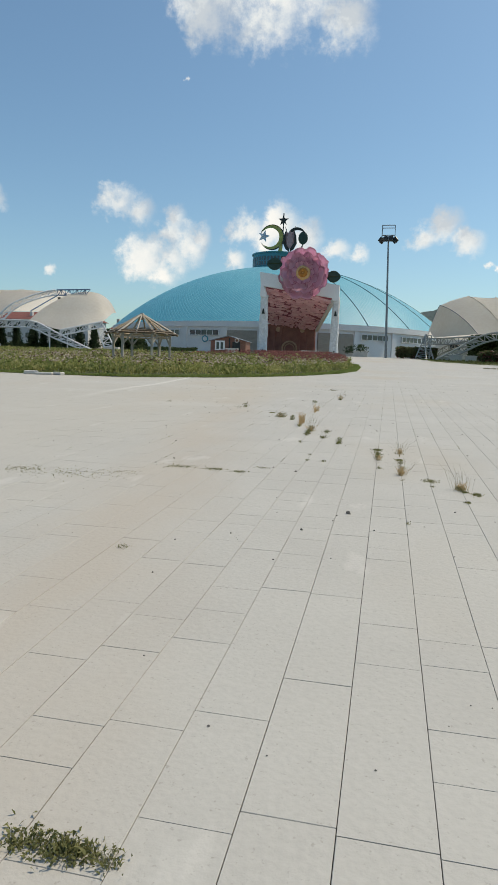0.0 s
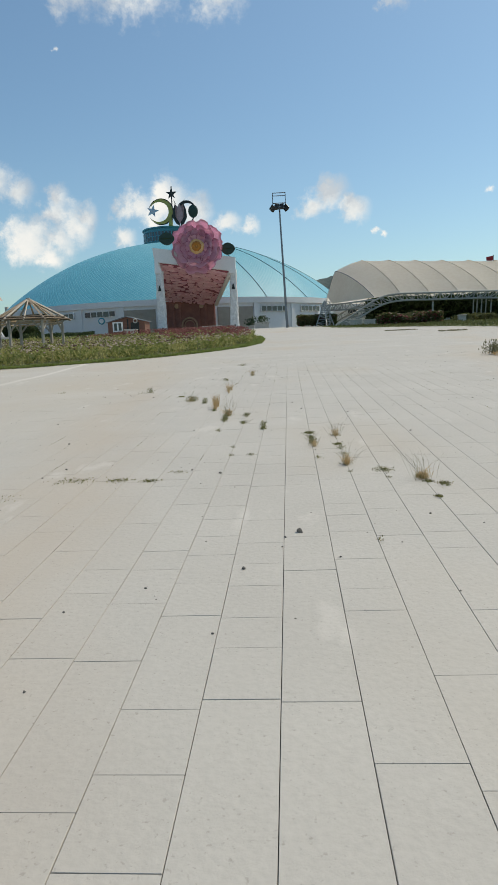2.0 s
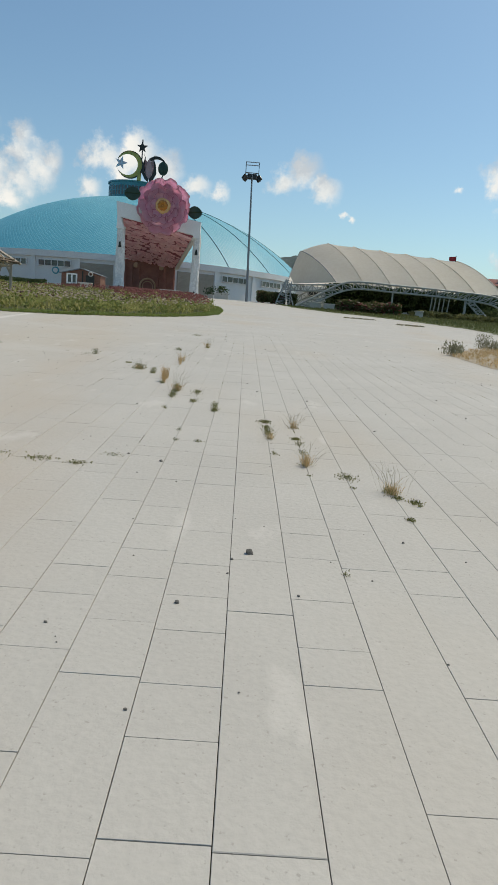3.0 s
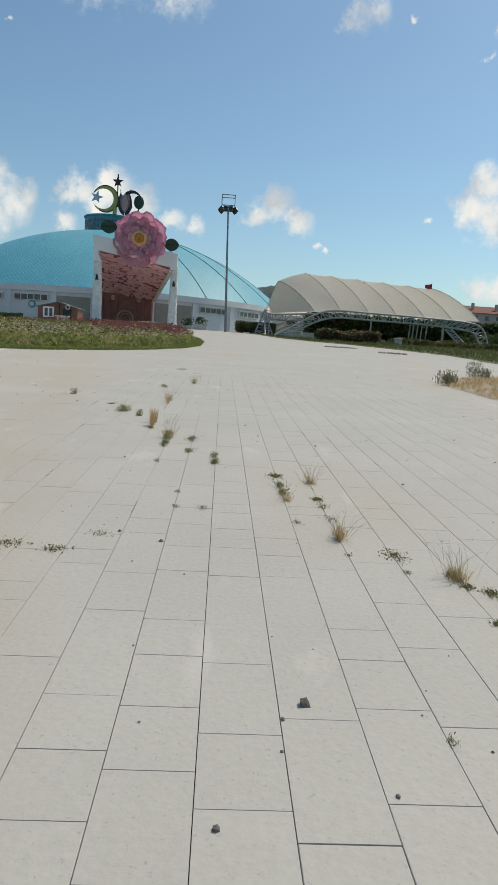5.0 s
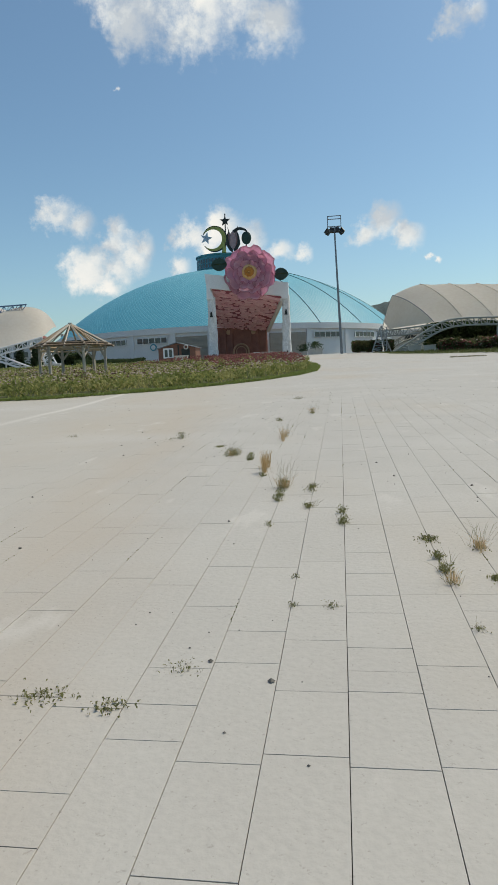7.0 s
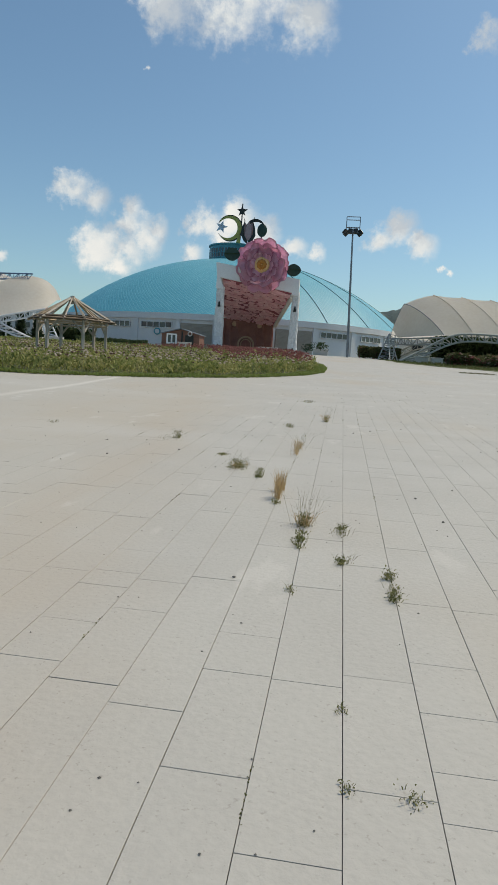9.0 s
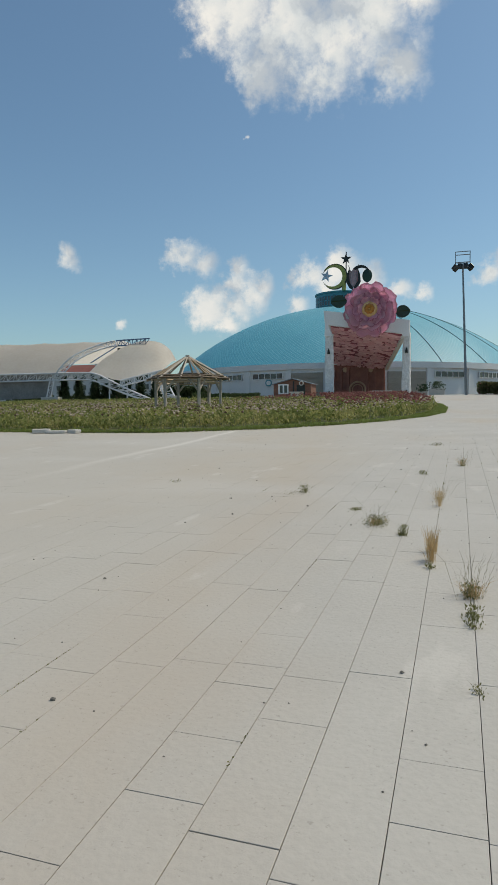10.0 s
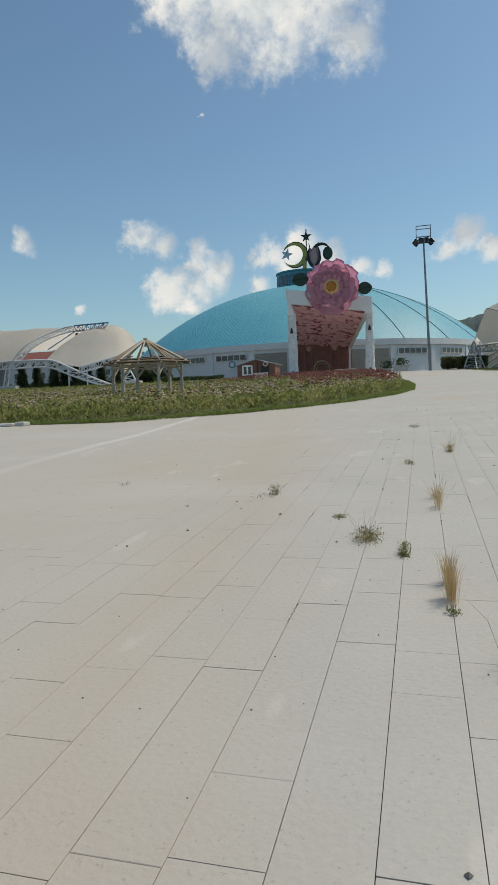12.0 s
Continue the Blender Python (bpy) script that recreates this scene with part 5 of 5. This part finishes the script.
rng = np.random.default_rng(3)
fringe = scatter(rng, 7000, -38, -2, 29, 62, lambda x, y: (in_bed(x, y) or in_bed(x - 0.3, y + 0.3)) and not inset(x, y, 0.6))
stuff("fringe_grass", blades(rng, fringe, 0.05 + 0.17 * np.array([0.5 + 0.5 * noise.noise((a * 0.9, b * 0.9, 1)) for a, b, _ in fringe]), 1.0, 0.014, 6), GRASS, "short green grass fringing the flower bed", "grass")
p = scatter(rng, 9500, -44, -2, 29, 68, lambda x, y: inset(x, y, 0.45) and rng.uniform() < 1.25 - (y - 29) / 45)
hts = np.array([max(0.12, 0.44 + 0.46 * noise.noise((a * 0.55, b * 0.55, 0)) + 0.36 * noise.noise((a * 1.9, b * 1.9, 3))) for a, b, _ in p])
g1 = rng.uniform(0, 1, len(p)) < np.array([0.55 + 0.6 * noise.noise((a * 0.3, b * 0.3, 8)) for a, b, _ in p])


def leafage(q, h, per, size, width):
    """Leaves spread up the stems of every plant."""
    n = len(q)
    r = np.repeat(q, per, 0) + np.concatenate([rng.normal(0, 0.11, (n * per, 2)), np.zeros((n * per, 1))], 1)
    r[:, 2] += np.repeat(h, per) * rng.uniform(0, 1, n * per) ** 0.7
    return blades(rng, r, size, 1.4, width, 1, 0.9)


stuff("bed_herbs", leafage(p[g1], hts[g1], 14, 0.19, 0.05), HERB, "leafy green herbs filling the flower bed", "plants")
stuff("bed_herbs", leafage(p[~g1], hts[~g1] * 1.1, 13, 0.16, 0.038), HERB2, "yellowing herbs in the flower bed", "plants")
stuff("bed_stalks", blades(rng, p[::3], hts[::3] * 1.25, 0.4, 0.008, 3), GREYWEED, "thin dry stalks standing in the flower bed", "plants")
p = scatter(rng, 4200, -60, -3, 58, 88, lambda x, y: inset(x, y, 0.9))
stuff("bed_herbs", blades(rng, p, 0.55, 0.8, 0.09, 5), HERB, "green herbs at the back of the flower bed", "plants")


def blooms(n, x0, x1, y0, y1, h, r, mat, label, extra=lambda x, y: True):
    q = scatter(rng, n, x0, x1, y0, y1, lambda x, y: inset(x, y, 0.7) and extra(x, y))
    q[:, 2] += h * rng.uniform(0.75, 1.15, n)
    stuff("blooms", balls(rng, q, r), mat, label, "flowers")


blooms(3000, -34, -2, 30, 58, 0.66, 0.062, BLOOMPALE, "faded pale flower heads above the bed")
blooms(2200, -40, -2, 31, 68, 0.68, 0.06, BLOOMDARK, "withered dark flower heads above the bed")
blooms(2000, -17, -2, 44, 86, 0.76, 0.075, BLOOMRED, "dusky red flower heads at the back of the bed", lambda x, y: x > -7 - 0.23 * (y - 40))
blooms(900, -34, -2, 62, 88, 0.76, 0.085, BLOOMRED, "red roses along the back of the bed", lambda x, y: x > -20)

# lawn and the small weedy bed
rng = np.random.default_rng(4)
lawn = scatter(rng, 9000, 4, 50, 44, 100, lambda x, y: x > interp(y, LAWN_EDGE) and x < 20 + (y - 40) * 0.5)
stuff("lawn_grass", blades(rng, lawn, 0.16, 0.7, 0.022, 5), LAWN, "rough green grass between plaza and tent", "grass")
lw = scatter(rng, 1600, 8, 44, 46, 92, lambda x, y: x > interp(y, LAWN_EDGE) + 1.0)
stuff("lawn_weeds", blades(rng, lw, 0.36, 0.7, 0.03, 5), HEDGE, "dry tall weeds in the rough grass", "plants")


def in_patch(x, y):
    return 6.34 < x < 12.2 and y < min(25.2 + (x - 6.38) * 1.7, 31.0) and y > 20.9 - (x - 6.3) * 0.55


pv = [(6.3, 21.0), (6.38, 25.15), (9.33, 30.2), (12.2, 31.2), (12.2, 17.8)]
rawpart_ = rawpart("patch_soil", [(x, y, ground(x, y) + 0.006) for x, y in pv], [(4, 3, 2, 1, 0)], DRYSOIL)
tagged(rawpart_, "bare dry soil of a small weedy bed in the paving", "soil", "", "structure")
ps = scatter(rng, 1300, 6, 12.2, 17, 31.2, in_patch)
stuff("dry_patch_grass", blades(rng, ps, 0.15, 1.3, 0.007, 7), DRYGRASS, "straw-coloured dry grass in the small bed", "grass")
for x, y, h in ((6.45, 25.0, 0.5), (6.9, 25.9, 0.3), (9.25, 29.9, 0.7), (9.6, 29.6, 0.4)):
    q = np.stack([x + rng.normal(0, 0.14, 26), y + rng.normal(0, 0.14, 26), np.full(26, ground(x, y) + 0.03)], 1)
    va, fa = blades(rng, q, h, 0.4, 0.006, 3)
    vb, fb = blades(rng, np.repeat(q, 9, 0) + np.stack([rng.normal(0, 0.05, 234), rng.normal(0, 0.05, 234), h * 0.8 * rng.uniform(0, 1, 234)], 1), 0.11, 0.9, 0.014, 1, 0.4)
    v, f = np.concatenate([va, vb]), np.concatenate([fa, fb + len(va)])
    w = rawpart("weed", v.tolist(), f.tolist(), GREYWEED)
    tagged(w, "tall grey-green weed in the small dry bed", "weed", "tall weeds")
for x0, x1, y0 in ((8.2, 10.9, 60.4), (11.2, 13.2, 53.2)):
    q = scatter(rng, 150, x0, x1, y0 - 0.5, y0 + 0.5, lambda x, y: True)
    v, f = blades(rng, q, 0.12, 1.2, 0.012, 6)
    tagged(rawpart("weed_patch", v.tolist(), f.tolist(), GREYWEED), "flat patch of weeds growing in the paving", "weed", "weed patches")

# ---------- weeds in the joints ----------
def weed(x, y, kind, h, r, n, seed):
    """A weed in a joint: leaves close to the ground, and thin stems that lean out of them."""
    g = np.random.default_rng(seed)

    def roots(k, wide):
        return np.stack([g.normal(0, r * wide, k), g.normal(0, r * 0.5, k), np.zeros(k) - 0.004], 1)

    def leaves(k, wide, top, size, width):
        q = roots(k, wide)
        q[:, 2] += top * g.uniform(0, 1, k) ** 1.5
        return blades(g, q, size, 1.5, width, 1, 0.9)

    if kind == "straw":    # a dense upright tuft
        sets = [(blades(g, roots(n, 0.16), h, 0.34, 0.0016, 6, 0.1), DRYGRASS), (blades(g, roots(n // 2, 0.2), h * 0.6, 0.9, 0.0014, 3, 0.3), DRYGRASS)]
    elif kind == "spray":  # long thin culms that fan out of a small tuft
        sets = [(blades(g, roots(n, 0.2), h * 0.45, 1.0, 0.0016, 6, 0.3), DRYGRASS), (blades(g, roots(max(6, n // 2), 0.2), h * 1.1, 1.15, 0.0012, 3, 0.15), GREYWEED), (leaves(n * 3, 0.3, 0.02, 0.02, 0.004), GREENWEED)]
    elif kind == "mat":    # a flat rosette
        sets = [(leaves(n * 14, 0.34, 0.010, 0.02, 0.005), GREENWEED)]
    elif kind == "leafy":  # bushy, small leaves up the stems
        sets = [(blades(g, roots(n, 0.25), h * 0.9, 0.8, 0.0012, 2, 0.2), GREYWEED), (leaves(n * 14, 0.28, h * 0.55, 0.026, 0.005), GREENWEED)]
    else:                  # sprig: dark and sparse
        sets = [(blades(g, roots(n, 0.35), h * 0.8, 1.1, 0.0016, 2, 0.4), GREYWEED), (leaves(n * 5, 0.4, h * 0.4, 0.016, 0.004), GREENWEED)]
    verts, faces, slot = [], [], []
    w = new("weed", bpy.data.meshes.new("weed"))
    for i, ((v, f), mat) in enumerate(sets):
        k = len(verts)
        verts += v.tolist()
        faces += (f + k).tolist()
        slot += [i] * len(f)
        w.data.materials.append(mat)
    w.data.from_pydata(verts, [], faces)
    w.data.polygons.foreach_set("material_index", slot)
    w.location = (x, y, ground(x, y))
    if y < 4 or x < -1.0 and 8.2 < y < 9.5:  # rooted in a cross joint
        w.rotation_euler = (0, 0, math.pi / 2)
    label = {"straw": "dry straw-coloured grass tuft growing from a paving joint", "spray": "wiry grass with long dry stems in a paving joint",
             "mat": "flat green weed mat spreading over a paving joint", "leafy": "bushy green weed growing from a paving joint",
             "sprig": "small dark sprig growing from a paving joint"}[kind]
    return tagged(w, label, "weed", kind + " weeds in the joints")


WEEDS = [
    (-0.01, 11.28, "mat", 0.02, 0.10, 16), (0.0, 10.86, "leafy", 0.07, 0.06, 8), (0.01, 10.6, "leafy", 0.08, 0.07, 9), (0.02, 10.42, "spray", 0.22, 0.08, 12),
    (0.30, 11.05, "spray", 0.22, 0.11, 18), (0.29, 10.48, "mat", 0.02, 0.07, 12), (0.30, 10.25, "sprig", 0.07, 0.08, 12), (0.32, 9.9, "sprig", 0.06, 0.08, 10),
    (0.29, 9.42, "straw", 0.13, 0.07, 12), (0.30, 9.46, "spray", 0.26, 0.09, 16), (0.30, 9.13, "sprig", 0.03, 0.03, 4), (0.04, 9.78, "sprig", 0.07, 0.04, 6),
    (0.61, 9.16, "mat", 0.05, 0.12, 12), (0.61, 8.87, "sprig", 0.03, 0.04, 6), (0.90, 8.80, "spray", 0.27, 0.11, 22), (0.90, 8.84, "leafy", 0.06, 0.08, 9),
    (0.92, 8.68, "mat", 0.02, 0.05, 6), (1.03, 8.6, "mat", 0.04, 0.09, 10), (0.90, 8.2, "mat", 0.02, 0.04, 5), (0.31, 7.24, "sprig", 0.05, 0.03, 5),
    (-0.61, 11.72, "leafy", 0.07, 0.08, 8), (-0.61, 12.06, "leafy", 0.09, 0.07, 7), (-0.60, 11.86, "sprig", 0.08, 0.06, 8), (-0.91, 12.28, "sprig", 0.10, 0.08, 10),
    (-0.91, 12.26, "leafy", 0.05, 0.06, 6), (-0.91, 12.92, "sprig", 0.12, 0.09, 12), (-0.91, 13.07, "leafy", 0.07, 0.07, 6), (-1.21, 12.55, "leafy", 0.12, 0.08, 8),
    (-1.21, 12.72, "leafy", 0.12, 0.08, 8), (-1.21, 13.1, "spray", 0.34, 0.11, 20), (-1.21, 13.12, "leafy", 0.16, 0.09, 12), (-1.50, 13.95, "straw", 0.27, 0.10, 26),
    (-1.50, 14.25, "straw", 0.24, 0.10, 20), (-1.50, 13.75, "leafy", 0.05, 0.06, 5), (-1.80, 14.9, "leafy", 0.16, 0.08, 10), (-1.80, 14.84, "mat", 0.02, 0.07, 8),
    (-2.10, 15.29, "leafy", 0.15, 0.20, 26), (-2.10, 15.31, "spray", 0.24, 0.16, 14), (-2.43, 16.07, "mat", 0.04, 0.11, 10), (-3.30, 17.18, "leafy", 0.18, 0.11, 12),
    (-3.42, 17.0, "sprig", 0.10, 0.16, 8), (-1.52, 16.5, "straw", 0.24, 0.12, 12), (-1.52, 17.0, "spray", 0.36, 0.12, 14), (-1.23, 20.7, "spray", 0.38, 0.11, 16),
    (-1.23, 20.6, "leafy", 0.22, 0.09, 8), (-1.84, 19.36, "leafy", 0.10, 0.14, 8), (-1.8, 24.9, "leafy", 0.12, 0.25, 10), (-5.5, 17.78, "sprig", 0.10, 0.15, 9),
    (-0.88, 3.37, "mat", 0.03, 0.10, 16), (-0.76, 3.36, "leafy", 0.04, 0.09, 20), (-0.68, 3.37, "mat", 0.03, 0.07, 12), (-0.60, 3.35, "sprig", 0.07, 0.05, 14),
    (-0.67, 10.05, "sprig", 0.05, 0.06, 8), (-0.89, 10.05, "sprig", 0.04, 0.04, 5), (-1.21, 11.7, "sprig", 0.06, 0.06, 8), (-0.91, 10.5, "sprig", 0.05, 0.03, 5),
    (-1.56, 9.01, "mat", 0.03, 0.10, 7), (-1.33, 9.34, "sprig", 0.04, 0.10, 10), (-1.86, 9.07, "mat", 0.04, 0.14, 9), (-2.3, 9.1, "mat", 0.04, 0.2, 10),
    (-2.85, 8.55, "sprig", 0.04, 0.25, 14), (-3.3, 8.36, "mat", 0.03, 0.5, 14), (-3.95, 8.38, "mat", 0.03, 0.3, 12), (-1.7, 6.0, "sprig", 0.04, 0.06, 6),
    (-2.24, 51.5, "leafy", 0.3, 0.2, 10),
]
for i, w in enumerate(WEEDS):
    weed(*w, 40 + i)

# ---------- stones ----------
def stone(x, y, r, seed):
    bm = bmesh.new()
    bmesh.ops.create_icosphere(bm, subdivisions=1, radius=r)
    for v in bm.verts:
        n = noise.noise(v.co / r * 1.1 + Vector((seed, 0, 0)))
        v.co *= 1 + 0.6 * n
        v.co.z = max(v.co.z * 0.8, -r * 0.45)
    s = part("stone", bm, ROCK)
    s.location = (x, y, ground(x, y) + r * 0.42)
    s.rotation_euler = (0, 0, seed)
    return tagged(s, "small grey stone lying on the paving", "stone", "stones")


for i, (x, y, r) in enumerate(((-0.195, 7.44, 0.036), (-0.29, 7.34, 0.014), (0.04, 6.96, 0.014), (-0.53, 6.81, 0.02), (-0.31, 7.16, 0.010), (-1.05, 6.56, 0.012), (-1.41, 6.28, 0.012), (-0.62, 6.03, 0.011), (-2.56, 9.62, 0.02), (-1.32, 5.57, 0.011), (-0.06, 13.58, 0.02), (0.74, 7.77, 0.014), (-3.04, 11.1, 0.018))):
    stone(x, y, r * 0.66, 1.3 * i)
rng = np.random.default_rng(8)
gp = np.stack([rng.uniform(-9, 6, 900), 3.0 + 27 * rng.uniform(0, 1, 900) ** 1.2, np.zeros(900)], 1)
gp[:, 2] = [ground(a, b) + 0.002 for a, b, _ in gp]
stuff("gravel", balls(rng, gp, 0.006), ROCK, "scattered grit and pebbles on the paving", "gravel")
gp = np.stack([rng.uniform(-7, 7, 110), 8.5 + 20 * rng.uniform(0, 1, 110), np.zeros(110)], 1)
gp[:, 2] = [ground(a, b) + 0.005 for a, b, _ in gp]
stuff("gravel", balls(rng, gp, 0.014), ROCK, "dark pebbles lying about the paving", "gravel")

# moss, dirt and seedlings lodged in the joints
jp = []
for _ in range(130):
    kx, y0 = rng.integers(-14, 14), rng.uniform(9.5, 34)
    n = int(rng.integers(5, 22))
    jp.append(np.stack([np.full(n, kx * 0.30) + rng.normal(0, 0.003, n), y0 + rng.uniform(0, 0.02 * n + 0.03, n), np.zeros(n)], 1))
jp = np.concatenate(jp)
jp[:, 2] = [ground(a, b) - 0.004 for a, b, _ in jp]
stuff("joint_moss", blades(rng, jp, 0.011, 0.7, 0.004, 3, 0.6), GREENWEED, "moss and seedlings lodged in the paving joints", "moss")

# ---------- limestone paving ----------
W = 0.30
JOINTS = {
    -13: [13.66],
    -12: [12.64, 13.82],
    -11: [12.2, 12.81, 13.8],
    -10: [11.56, 12.97, 14.05, 16.47],
    -9: [10.23, 11.67, 12.9],
    -8: [9.96, 10.61, 11.01, 11.48, 11.71, 12.12, 13.8],
    -7: [5.3, 9.07, 10.48, 11.21, 11.63, 13.28, 14.03, 14.27, 14.76],
    -6: [4.9, 6.22, 7.18, 8.27, 8.5, 9.0, 10.36, 11.76],
    -5: [4.41, 5.08, 5.83, 6.51, 6.85, 7.73, 8.8, 9.04, 9.34, 10.04, 10.7, 11.07, 12.5, 13.13],
    -4: [3.7, 3.95, 4.56, 4.94, 5.8, 6.37, 6.83, 7.14, 7.46, 8.2, 8.69, 9.4, 9.73, 11.78, 14.03],
    -3: [4.73, 5.1, 5.45, 6.22, 6.62, 7.05, 7.4, 7.78, 8.12, 8.75, 9.17, 9.64, 10.06, 10.79, 12.25],
    -2: [4.14, 5.51, 5.9, 6.19, 6.57, 6.89, 7.25, 7.73, 8.7, 9.18, 9.35, 9.57, 9.97, 10.21, 10.57, 10.98, 11.69, 12.71],
    -1: [3.64, 4.48, 5.49, 6.77, 7.35, 8.72, 9.07, 9.41, 10.23, 11.66, 14.77],
    0: [4.7, 5.15, 6.24, 6.5, 6.93, 7.43, 7.8, 8.09, 8.87, 10.01, 10.24, 12.05],
    1: [3.93, 4.24, 4.76, 5.03, 5.66, 7.33, 7.93, 8.42, 9.02, 9.74, 10.02],
    2: [8.28],
}
SLOPE = math.atan(0.0322)
pavement = new("pavement")
tagged(pavement, "pale limestone slabs laid in long rows across the plaza", "paving", "", "structure")


def slab_mesh(bevel):
    """A slab one row wide and a metre long, with eased edges; its length is set by the object's scale."""
    bm = bmesh.new()
    box(bm, -W / 2 + 0.0015, W / 2 - 0.0015, -0.5, 0.5, -0.03, 0.0)
    up = [e for e in bm.edges if all(v.co.z > -0.001 for v in e.verts)]
    bmesh.ops.bevel(bm, geom=up, offset=bevel, segments=1, affect="EDGES")
    m = bpy.data.meshes.new("slab")
    bm.to_mesh(m)
    bm.free()
    m.materials.append(PAVING)
    return m


SLABS = [slab_mesh(b) for b in (0.0006, 0.0012, 0.002)]
rng = np.random.default_rng(17)
rest_v, rest_f, single = [], [], 0
for k in range(-200, 64):
    known = JOINTS.get(k, [])
    marks = []
    y = -6.0 + rng.uniform(0, 0.6)
    while y < (known[0] - 0.3 if known else 124):
        marks.append(y)
        y += rng.choice([0.3, 0.42, 0.55, 0.7, 0.85, 1.0, 1.2]) if y < 60 else rng.choice([1.0, 1.6, 2.4])
    if known:
        for a in known:
            while a - marks[-1] > 1.9:
                marks.append(marks[-1] + rng.uniform(0.8, 1.2))
            marks.append(a)
        y = marks[-1] + rng.uniform(0.5, 1.1)
        while y < 124:
            marks.append(y)
            y += rng.choice([0.3, 0.42, 0.55, 0.7, 0.85, 1.0, 1.2]) if y < 60 else rng.choice([1.0, 1.6, 2.4])
    xc = (k + 0.5) * W
    for a, b in zip(marks, marks[1:]):
        ym = (a + b) / 2
        if xc > interp(ym, LAWN_EDGE) + 0.2 or inset(xc, ym, 1.7):
            continue
        if xc < -40 and ym < 8:
            continue
        if -13 <= k <= 5 and 3.2 < ym < 13.9 and single < 300:
            s = new("slab", SLABS[(k * 7 + int(a * 10)) % 3])
            s.parent = pavement
            s.location = (xc, ym, ground(xc, ym) + rng.uniform(-0.0006, 0.0006))
            s.rotation_euler = (SLOPE + rng.normal(0, 0.0004), -math.atan(0.002) + rng.normal(0, 0.0008), 0)
            s.scale = (1, b - a - 0.0026, 1)
            single += 1
            continue
        # joints close up with dust farther off
        dust = noise.noise((xc * 0.22, ym * 0.12, 4.0)) + smooth(16, 34, ym) * 0.9 + (0.35 if xc < -3.2 else 0)
        g = 0.0015 if dust < 0.15 else (0.0011 if dust < 0.45 else 0.0003)
        gy = 0.0014 if dust < 0.1 else (0.0008 if dust < 0.3 else 0.0002)
        dz = rng.uniform(-0.0006, 0.0006)
        i = len(rest_v)
        c = [(xc - W / 2 + g, a + gy), (xc + W / 2 - g, a + gy), (xc + W / 2 - g, b - gy), (xc - W / 2 + g, b - gy)]
        rest_v += [(p, q, ground(p, q) + dz) for p, q in c] + [(p, q, ground(p, q) - 0.028) for p, q in c]
        rest_f += [(i, i + 1, i + 2, i + 3), (i + 4, i + 5, i + 1, i), (i + 5, i + 6, i + 2, i + 1), (i + 6, i + 7, i + 3, i + 2), (i + 7, i + 4, i, i + 3)]
me = bpy.data.meshes.new("slabs")
me.from_pydata(rest_v, [], rest_f)
me.materials.append(PAVING)
far_slabs = new("slabs", me)
far_slabs.parent = pavement
tagged(far_slabs, kind="stuff")
